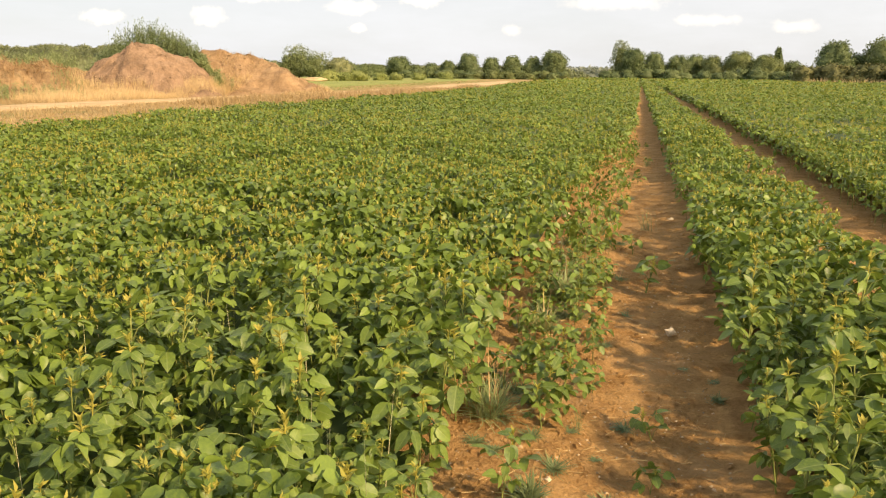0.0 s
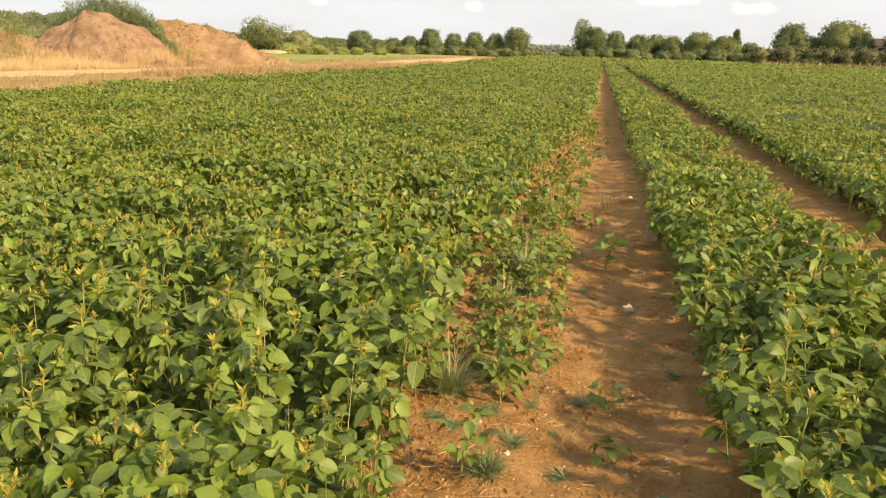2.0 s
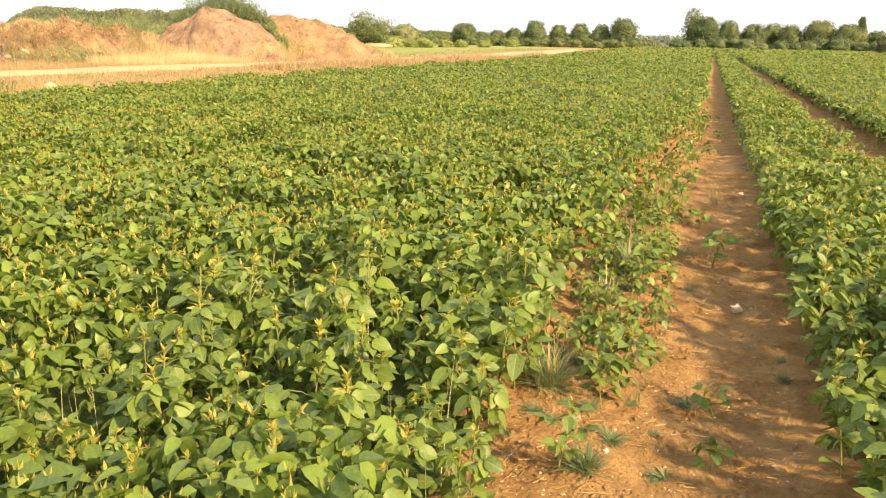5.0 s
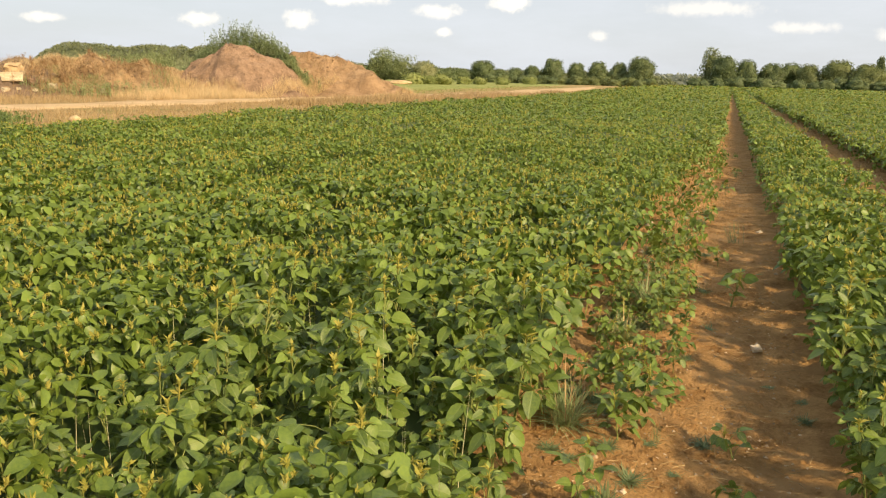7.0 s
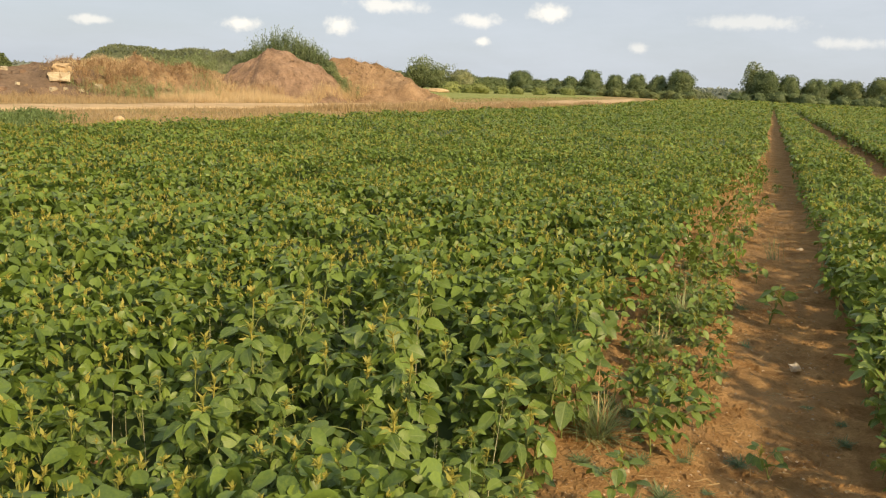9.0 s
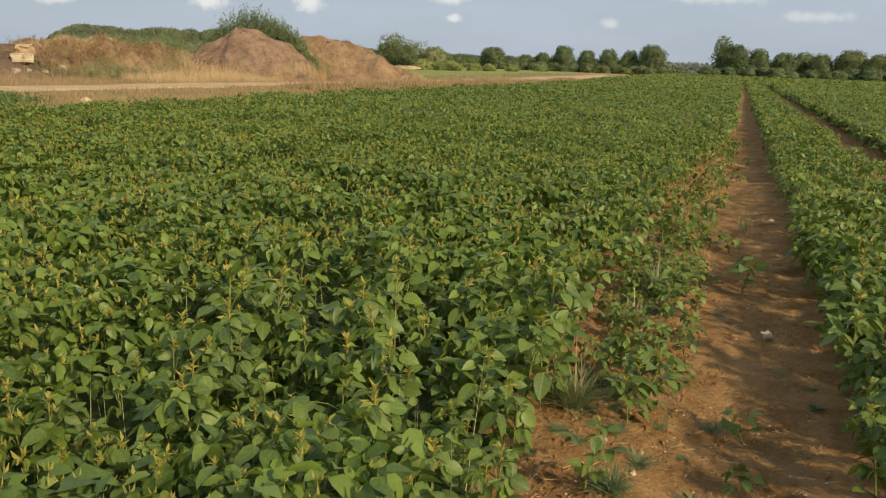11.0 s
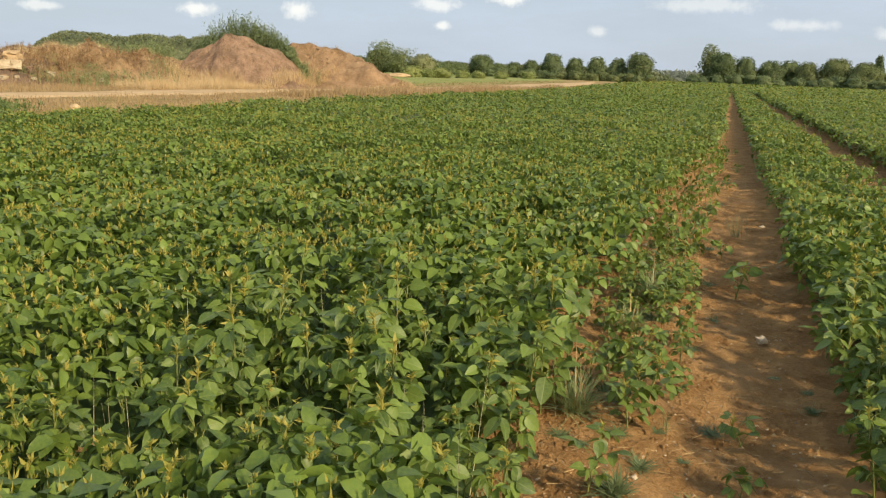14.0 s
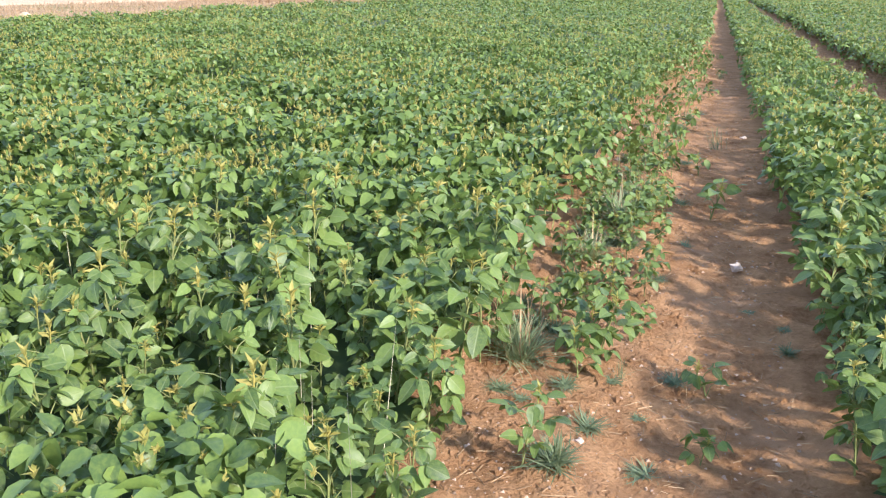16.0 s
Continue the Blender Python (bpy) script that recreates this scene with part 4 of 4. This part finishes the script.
tufts("dry_grass", "scattered dead stalks on the tan heap", DULL_GRASS, 7000, lambda a, b: -20.5 - 10 * a, lambda c: 43 + 9 * c, 0.24, 0.02,
      lambda x, y: off_track(x, y) & (heap_top(x, y) > 0.3) & (np.hypot(x + 29.5, y - 43.2) > 4.4) & (grain(x, y, 1.4, 74) > -0.1), lean=0.6)
tufts("dry_grass", "knee-high brown grass between track and beans", DULL_GRASS, 16000, lambda a, b: -21.0 + 4.5 * a, lambda c: 33 + 72 * c ** 1.2, 0.42, 0.04,
      lambda x, y: verge_side(x, y) & (x > np.interp(y, (-20, 20, 36, 52, 72, 100, 125), (-22.6, -22.6, -22.4, -20.2, -18.4, -18.6, -21)) - 0.05) & (grain(x, y, 2.0, 75) > -0.35) & (y < 88 + 10 * grain(x, y, 4.0, 76)), lean=0.4)
tufts("dry_grass", "pale dry grass in patches on the soil bank", DRY_GRASS, 16000, lambda a, b: -28.5 - 8 * a, lambda c: 31 + 13 * c, 0.32, 0.014,
      lambda x, y: (heap_top(x, y) > 0.3) & (np.hypot(x + 29.5, y - 43) > 4.6) & (grain(x, y, 1.5, 69) > 0.05), lean=0.4)
tufts("green_weeds", "olive weeds among the dry grass of the bank", RANK_LEAF, 9000, lambda a, b: -28.5 - 8 * a, lambda c: 30 + 14 * c, 0.34, 0.02,
      lambda x, y: (heap_top(x, y) > 0.1) & (np.hypot(x + 29.5, y - 43) > 4.5) & (grain(x, y, 1.7, 68) > 0.15), category="weeds")
tufts("meadow_grass", "rough green and straw meadow grass", MEADOW_BLADE, 20000, lambda a, b: -24.5 - 55 * a, lambda c: 54 + 100 * c ** 1.5, 0.14, 0.08,
      lambda x, y: off_track(x, y) & (x < -25 - np.maximum(y - 60, 0) * 0.03), category="grass")


def tall_weeds(name, label, line, count, seed, tall, material, least=0.5, fine=1.0):
    """Leafy upright stems along a line: each stem carries small leaves all the way up."""
    q = np.random.default_rng(seed)
    s = q.random(count)
    at = np.linspace(0, 1, len(line))
    spread = np.interp(s, at, [p[3] for p in line])
    x = np.interp(s, at, [p[0] for p in line]) + q.normal(0, 1, count) * spread
    y = np.interp(s, at, [p[1] for p in line]) + q.normal(0, 0.7, count) * spread
    foot = np.maximum(heap_top(x, y) - 0.05, 0)
    top = np.interp(s, at, [p[2] for p in line]) * (1 + 0.11 * np.clip(q.normal(0, 1, count), -2, 1.9)) * tall
    stalk = np.maximum(top - foot, least)
    v, t, _ = strew(SPIKE, turns(q.uniform(0, 6.3, count), q.normal(0, 0.07, count)), np.stack([np.full(count, 0.035), np.full(count, 0.2), stalk], 1), np.stack([x, y, foot], 1))
    out = [(v, t, 0)]
    each = 50 if fine == 1.0 else 34
    u = 0.12 + 0.9 * q.random((count, each))
    place = np.stack([np.repeat(x, each), np.repeat(y, each), (foot[:, None] + stalk[:, None] * u).ravel()], 1) + q.normal(0, 0.07 * fine, (count * each, 3))
    n = len(place)
    long = q.uniform(0.08, 0.18, n) * fine
    v, t, _ = strew(LEAF_FAR, turns(q.uniform(0, 6.3, n), q.uniform(0.8, 1.5, n)), np.stack([long * 0.45, long, long], 1), place)
    out.append((v, t, 0))
    return tagged(new(name, tri_mesh(name, out, (material,))), label, "weeds", kind="stuff")


tall_weeds("tall_weeds", "thicket of tall green weeds behind the cone heap", [(-34.3, 46.2, 2.2, 0.45), (-33.6, 46.0, 2.9, 0.45), (-32.7, 46.0, 4.0, 0.4), (-31.0, 46.0, 4.6, 0.45), (-29.4, 46.2, 4.0, 0.4), (-28.2, 46.2, 3.4, 0.3), (-27.3, 46.0, 2.4, 0.3)], 900, 31, 0.86, THICKET_LEAF)
tall_weeds("green_weeds", "dense low green weeds at the field edge", [(-15.2, 11.6, 0.3, 0.5), (-17.0, 13.9, 0.3, 0.55), (-19.2, 16.4, 0.28, 0.5)], 420, 34, 0.8, EDGE_LEAF, 0.12, 0.6)
tall_weeds("tall_weeds", "patch of green weeds between two heaps", [(-26.9, 45.3, 1.7, 0.35), (-25.8, 44.9, 1.2, 0.4)], 120, 32, 1.0, RANK_LEAF)
tall_weeds("dead_weeds", "dead brown dock stems on the soil bank", [(-33.0, 30.6, 1.5, 0.8), (-33.4, 33.5, 1.9, 1.2), (-32.6, 36.6, 1.9, 1.2), (-31.8, 39.4, 1.6, 0.9)], 170, 35, 0.9, DEAD_LEAF, 0.35, 0.8)
tall_weeds("tall_weeds", "olive weeds at the foot of the soil bank", [(-31.0, 30.4, 0.7, 0.6), (-30.4, 33.6, 0.7, 0.8), (-29.6, 36.5, 0.6, 0.8)], 80, 36, 1.0, RANK_LEAF, 0.3, 0.7)
tall_weeds("tall_weeds", "olive weeds on the crest of the soil bank", [(-36.0, 37.5, 2.0, 0.8), (-34.8, 41.0, 2.2, 0.8), (-34.4, 43.6, 2.5, 0.7)], 150, 33, 1.0, RANK_LEAF)


# ---- trees, shrubs and far woods ----
def spot(az, d):
    return d * math.sin(radians(az)), d * math.cos(radians(az))


def outline(kind, h):
    """Half width of a crown at its height h, 0 to 1."""
    low = 0.86 + 0.14 * np.sin(np.clip(h / 0.4, 0, 1) * 1.57)
    if kind == "broad":
        return low * (1 - np.clip((h - 0.35) / 0.66, 0, 1) ** 3.2) ** 0.5
    if kind == "pointed":
        return low * np.clip(1.02 - h, 0, 1) ** 0.75
    if kind == "tall":
        return low * (1 - np.clip((h - 0.2) / 0.82, 0, 1) ** 2.2) ** 0.6
    if kind == "open":
        return low * (1 - np.clip((h - 0.45) / 0.57, 0, 1) ** 2.0) ** 0.5
    return low * (1 - np.clip((h - 0.38) / 0.63, 0, 1) ** 2.1) ** 0.5


def crown_arrays(q, top, clear, wide, kind, count, leaf):
    """A domed crown with bulges and hollows: a dense inside and many leaf clumps about its skin."""
    waves = [(q.normal(0, 1, 3) * k, q.uniform(0, 6.3), s) for k, s in ((2.2, 1.0), (2.6, 0.9), (3.4, 0.8), (4.4, 0.7), (5.6, 0.6), (7.0, 0.5), (8.5, 0.4))]
    rough = {"open": 0.27, "tall": 0.17}.get(kind, 0.13)

    def skin(a, h):
        p = np.stack([np.cos(a), np.sin(a), 2.2 * h], -1)
        bulge = sum(s * np.sin(p @ k + f) for k, f, s in waves) * (1 - np.clip(h, 0, 1) ** 6)
        r = 0.5 * wide * outline(kind, h) * (1 + rough * bulge)
        z = clear + (top - clear) * np.clip(h, 0, 1) * (1 + 0.5 * rough * bulge * h - 0.3 * rough * h)
        return np.maximum(r, 0), z
    m, rows = 22, 12
    a, h = np.meshgrid(np.arange(m) * 2 * math.pi / m, np.linspace(0.0, 0.97, rows))
    r, z = skin(a.ravel(), h.ravel())
    inner = {"open": 0.38, "tall": 0.5}.get(kind, 0.86)
    v = np.stack([np.cos(a.ravel()) * r * inner, np.sin(a.ravel()) * r * inner, clear + (z - clear) * (0.4 * inner + 0.57)], 1)
    k = (np.arange(rows - 1)[:, None] * m + np.arange(m)[None]).ravel()
    k1 = (np.arange(rows - 1)[:, None] * m + (np.arange(m)[None] + 1) % m).ravel()
    out = [(v, np.concatenate([np.stack([k, k1, k1 + m], 1), np.stack([k, k1 + m, k + m], 1)]), 0)]
    a, h = q.uniform(0, 2 * math.pi, count), q.random(count) ** 0.85
    r, z = skin(a, h)
    deep = 1.0 - (0.6 if kind == "open" else 0.34 if kind == "tall" else 0.2) * q.random(count) ** 1.3 + 0.02 * q.normal(0, 1, count)
    place = np.stack([np.cos(a) * r * deep, np.sin(a) * r * deep, clear + (z - clear) * (0.3 + 0.7 * deep)], 1)
    v, t, _ = strew(LEAF_FAR, turns(a - 1.57 + q.normal(0, 0.8, count), q.normal(-0.2, 0.6, count), q.normal(0, 0.7, count)), leaf * q.uniform(0.6, 1.35, count), place)
    out.append((v, t, 0))
    return out


def tree(seed, az, d, top, wide, kind="round", material=None, label="broad leafy green tree at the field edge", count=2000, base=0.0):
    """top: the height of the crown; wide: its width; the trunk forks into limbs inside the crown."""
    q = np.random.default_rng(seed)
    ob = tagged(new("tree"), label, "tree", "trees round the field")
    x, y = spot(az, d)
    ob.matrix_basis = pose(x, y, base)
    clear = top * 0.08
    v, t = tube([(0, 0, -0.2), (0.05 * top * q.normal(0, 0.3), 0, top * 0.3), (0, 0, top * 0.72)], (top * 0.03, top * 0.022, top * 0.006), 7)
    part("trunk", tri_mesh("trunk", [(v, t, 0)], (BARK,)), ob)
    limbs = 5
    for i in range(limbs):
        a = 2 * math.pi * i / limbs + q.uniform(-0.4, 0.4)
        rise = top * q.uniform(0.22, 0.4)
        end = (math.cos(a) * wide * 0.3, math.sin(a) * wide * 0.3, rise + top * q.uniform(0.15, 0.3))
        v, t = tube([(0, 0, rise), (end[0] * 0.5, end[1] * 0.5, rise + (end[2] - rise) * 0.4), end], (top * 0.013, top * 0.009, top * 0.003), 5)
        part("limb", tri_mesh("limb", [(v, t, 0)], (BARK,)), ob)
    part("crown", tri_mesh("crown", crown_arrays(q, top, clear, wide, kind, count, 0.20 + top * 0.018), (material or TREE_LEAF,)), ob)
    return ob


def el(deg, d):
    return 1.55 + d * math.tan(radians(deg))


for i, (az, up, wide, kind, d, material, label) in enumerate((
        (-23.95, 1.95, 5.6, "open", 170, AIRY_LEAF, "open-crowned olive green tree beyond the meadow"),
        (-22.85, 1.5, 6.4, "open", 167, AIRY_LEAF, "spreading olive green tree beyond the meadow"), (-24.75, 1.3, 3.4, "open", 168, AIRY_LEAF, "small leaning olive green tree beyond the meadow"),
        (-21.2, 1.1, 5.0, "round", 165, WILLOW_LEAF, "pale silvery willow beside the meadow"),
        (-20.9, 0.82, 6.0, "broad", 200, TREE_LEAF, ""), (-19.5, 0.62, 5.0, "broad", 215, TREE_LEAF, ""), (-18.6, 0.6, 5.0, "round", 225, TREE_LEAF, ""),
        (-16.95, 1.22, 6.6, "round", 230, TREE_LEAF, ""), (-15.8, 0.62, 5.0, "broad", 236, TREE_LEAF, ""), (-14.6, 0.75, 5.0, "round", 240, TREE_LEAF, ""), (-13.45, 0.95, 4.4, "round", 235, TREE_LEAF, ""),
        (-12.0, 1.5, 5.8, "round", 235, TREE_LEAF, "rounded tree in a row along the field"), (-10.35, 1.22, 5.6, "round", 235, TREE_LEAF, "rounded tree in a row along the field"),
        (-8.9, 1.34, 5.6, "round", 235, TREE_LEAF, "rounded tree in a row along the field"), (-7.45, 1.3, 5.6, "round", 235, TREE_LEAF, "rounded tree in a row along the field"),
        (-6.0, 1.75, 6.6, "broad", 232, TREE_LEAF, "large square-crowned tree at the end of the row"),
        (-1.45, 2.5, 5.0, "tall", 236, AIRY_LEAF, "tall airy light green tree"), (-0.58, 1.92, 7.0, "round", 230, TREE_LEAF, "large dark tree beside the wheel tracks"),
        (0.83, 1.66, 6.0, "round", 234, TREE_LEAF, ""), (2.49, 1.46, 6.8, "round", 236, TREE_LEAF, ""), (3.6, 1.5, 5.6, "broad", 240, TREE_LEAF, ""), (4.67, 1.45, 6.2, "round", 236, TREE_LIGHT, ""),
        (6.36, 1.72, 7.6, "round", 236, TREE_LIGHT, ""), (7.4, 1.2, 4.4, "round", 242, TREE_LEAF, ""), (8.75, 1.95, 4.2, "pointed", 242, TREE_LEAF, "dark pointed tree behind a rounded one"),
        (8.1, 1.5, 7.0, "round", 234, TREE_LIGHT, ""), (9.7, 1.1, 4.6, "broad", 240, TREE_LEAF, ""),
        (12.1, 2.42, 8.2, "round", 205, TREE_LEAF, "large dark tree behind a hedge"), (13.5, 1.6, 5.0, "broad", 212, TREE_LEAF, ""), (15.0, 2.62, 9.2, "broad", 208, TREE_LIGHT, "large olive tree behind a hedge"),
        (16.3, 1.9, 4.4, "round", 205, TREE_LIGHT, ""), (18.5, 2.5, 8.4, "broad", 205, TREE_LEAF, "large dark tree behind a hedge"), (20.4, 2.4, 7.6, "round", 207, TREE_LEAF, ""), (22.3, 2.3, 8, "broad", 207, TREE_LEAF, ""),
        (-51.6, 0.72, 2.7, "round", 95, TREE_LIGHT, "small rounded tree behind the dark heap"), (-57.0, 0.9, 5.0, "round", 120, TREE_LEAF, ""))):
    tree(700 + i, az, d, el(up, d), wide, kind, material, label or "leafy green tree at the field edge", 3600 if kind == "open" else 3400 if wide > 6.5 else 2400)


def shrub(seed, az, d, tall, wide, material, label):
    q = np.random.default_rng(seed)
    x, y = spot(az, d)
    ob = tagged(new("shrub"), label, "shrub", "shrubs round the field")
    ob.matrix_basis = pose(x, y, 0)
    v, t = tube([(0, 0, -0.1), (0.1, 0, tall * 0.3), (0, 0.1, tall * 0.6)], (0.09, 0.07, 0.03), 5)
    part("stem", tri_mesh("stem", [(v, t, 0)], (BARK,)), ob)
    part("crown", tri_mesh("crown", crown_arrays(q, tall, 0.0, wide, "round", 420, 0.2 + tall * 0.06), (material,)), ob)
    return ob


q = np.random.default_rng(9)
n = 0
for az in np.arange(-16.5, -4.9, 0.62):
    shrub(800 + n, az + q.uniform(-0.15, 0.15), 226 + q.uniform(-3, 3), el(0.22, 226) * q.uniform(0.8, 1.25), 3.6, TREE_LIGHT if q.random() < 0.5 else TREE_LEAF, "low hedge shrub below the row of trees")
    n += 1
for az in np.arange(-2.4, 10.4, 0.75):
    shrub(800 + n, az + q.uniform(-0.2, 0.2), 227 + q.uniform(-2, 2), 2.9 * q.uniform(0.7, 1.4), 4.2, TREE_LEAF, "dark shrub at the foot of the trees")
    n += 1
for az in np.arange(10.35, 21.5, 0.58):
    shrub(800 + n, az + q.uniform(-0.1, 0.1), 178 + q.uniform(-3, 3), el(0.95, 178) * q.uniform(0.85, 1.1), 4.0, HEDGE_LEAF, "dense brownish olive hedge shrub at the field edge")
    n += 1
for az, d, tall in ((-21.9, 135, 1.9), (-20.9, 138, 1.5), (-19.9, 140, 1.8), (-18.3, 150, 1.5), (-17.2, 155, 1.4), (-15.6, 165, 1.5), (-13.6, 190, 1.8)):
    shrub(800 + n, az, d, tall * 1.1, tall * 1.9, BUSH_LEAF, "rounded yellow-green bush on the meadow")
    n += 1


def crest_of(a, az_from, az_to, seed):
    """The share of a wood's height along its length: bumpy, and falling away at both ends."""
    end = np.clip(np.minimum(a - az_from, az_to - a) / 2.2, 0, 1) ** 0.5
    return (0.86 + 0.07 * grain(a, a * 0, 1.9, seed) + 0.035 * grain(a, a * 0, 0.63, seed + 1) + 0.035 * grain(a + 0.17, a * 0, 0.41, seed + 5) + 0.02 * grain(a, a * 0, 0.23, seed + 6)) * end


def woods(az_from, az_to, d, tall, count, seed, label, leaf=1.1, material=None):
    """A far line of woods: one uneven band of foliage with a bumpy top."""
    q = np.random.default_rng(seed)
    a = q.uniform(az_from, az_to, count)
    dd = d + q.uniform(0, 30, count)
    top = tall * crest_of(a, az_from, az_to, seed)
    z = top * (1 - q.random(count) ** 1.6 * 0.98)
    place = np.stack([dd * np.sin(np.radians(a)), dd * np.cos(np.radians(a)), z], 1)
    v, t, _ = strew(LEAF_FAR, turns(q.uniform(0, 6.3, count), q.normal(0.1, 0.7, count), q.normal(0, 0.7, count)), leaf * q.uniform(0.7, 1.4, count), place)
    line = np.arange(az_from, az_to, 0.12)
    crest = tall * crest_of(line, az_from, az_to, seed) * 0.9 + 0.5 * grain(line, line * 0, 0.2, seed + 2)
    way_out = np.stack([np.sin(np.radians(line)), np.cos(np.radians(line))], 1)
    rows = [np.concatenate([way_out * (d + back), (crest * k)[:, None]], 1) for back, k in ((2, -0.02), (3, 0.6), (8, 0.92), (15, 1.0), (28, -0.02))]
    m = len(line)
    a = (np.arange(4)[:, None] * m + np.arange(m - 1)[None]).ravel()
    core = np.concatenate([np.stack([a, a + 1, a + m + 1], 1), np.stack([a, a + m + 1, a + m], 1)])
    return tagged(new("far_woods", tri_mesh("far_woods", [(np.concatenate(rows), core, 0), (v, t, 0)], (material or WOODS_LEAF,))), label, "woods", kind="stuff")


woods(-47.0, -33.0, 290, el(1.72, 290), 26000, 3, "dark green woods behind the soil bank", 0.6)
woods(-35.0, -22.0, 330, el(0.75, 330), 4500, 4, "distant woods behind the heaps", 1.3)
woods(-27.0, -3.5, 300, el(0.55, 300), 11000, 5, "distant woods behind the row of trees", 1.0)
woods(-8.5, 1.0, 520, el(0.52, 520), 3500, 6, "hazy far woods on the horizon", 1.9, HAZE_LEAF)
woods(-2.5, 27.0, 290, el(0.7, 290), 9000, 7, "woods behind the field trees", 1.3)
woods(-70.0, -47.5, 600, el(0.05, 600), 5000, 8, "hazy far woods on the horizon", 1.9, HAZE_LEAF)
sand = tagged(new("sand_mound", lump("sand_mound", 1.9, TRACK_DUST, 2.0, 0.24, 3)), "low pale heap of sand by the meadow", "sand mound")
sand.matrix_basis = pose(*spot(-22.9, 128), 0.3, 0, 0, 20)

reach = np.random.default_rng(77)
n = 900
a, d = np.radians(reach.uniform(10.4, 22, n)), reach.uniform(171.5, 175, n)
v, t, _ = strew(BLADE, turns(reach.uniform(0, 6.3, n), reach.normal(0, 0.15, n), reach.normal(0, 0.15, n)), np.stack([np.full(n, 0.13), np.full(n, 0.4), reach.uniform(0.4, 1.5, n) ** 1.2], 1), np.stack([d * np.sin(a), d * np.cos(a), 0 * a], 1))
tagged(new("dry_grass", tri_mesh("dry_grass", [(v, t, 0)], (DRY_GRASS,))), "tall dry grass along the foot of the hedge", "grass", kind="stuff")


# ---- the house behind the trees ----
def block(sx, sy, z0, z1, at=(0, 0)):
    bm = bmesh.new()
    bmesh.ops.create_cube(bm, size=1)
    for p in bm.verts:
        p.co = (p.co.x * sx + at[0], p.co.y * sy + at[1], z0 + (p.co.z + 0.5) * (z1 - z0))
    me = bpy.data.meshes.new("block")
    bm.to_mesh(me)
    bm.free()
    return me


house = tagged(new("house"), "small white house with a brown tiled roof behind trees", "house")
house.matrix_basis = pose(*spot(17.2, 218), 0, 0, 0, -10)
for name, me, material in (("wall", block(9, 7, -0.1, 5.3), HOUSE_WALL), ("chimney", block(0.8, 0.8, 5.9, 7.7, (2.6, 0)), ROOF_TILE)):
    me.name = name
    me.materials.append(material)
    part(name, me, house)
eave = [(-4.9, -3.9, 5.25), (4.9, -3.9, 5.25), (4.9, 3.9, 5.25), (-4.9, 3.9, 5.25), (-4.7, 0, 7.0), (4.7, 0, 7.0)]
me = bpy.data.meshes.new("roof")
me.from_pydata(eave, [], [(0, 1, 5, 4), (2, 3, 4, 5), (0, 4, 3), (1, 2, 5), (3, 2, 1, 0)])
me.materials.append(ROOF_TILE)
part("roof", me, house)
for x, z in ((-3, 1.0), (0, 1.0), (3, 1.0), (-3, 3.5), (0, 3.5), (3, 3.5)):
    me = block(1.2, 0.1, z, z + 1.3, (x, -3.5))
    me.name = "window"
    me.materials.append(DARK_PANE)
    part("window", me, house)
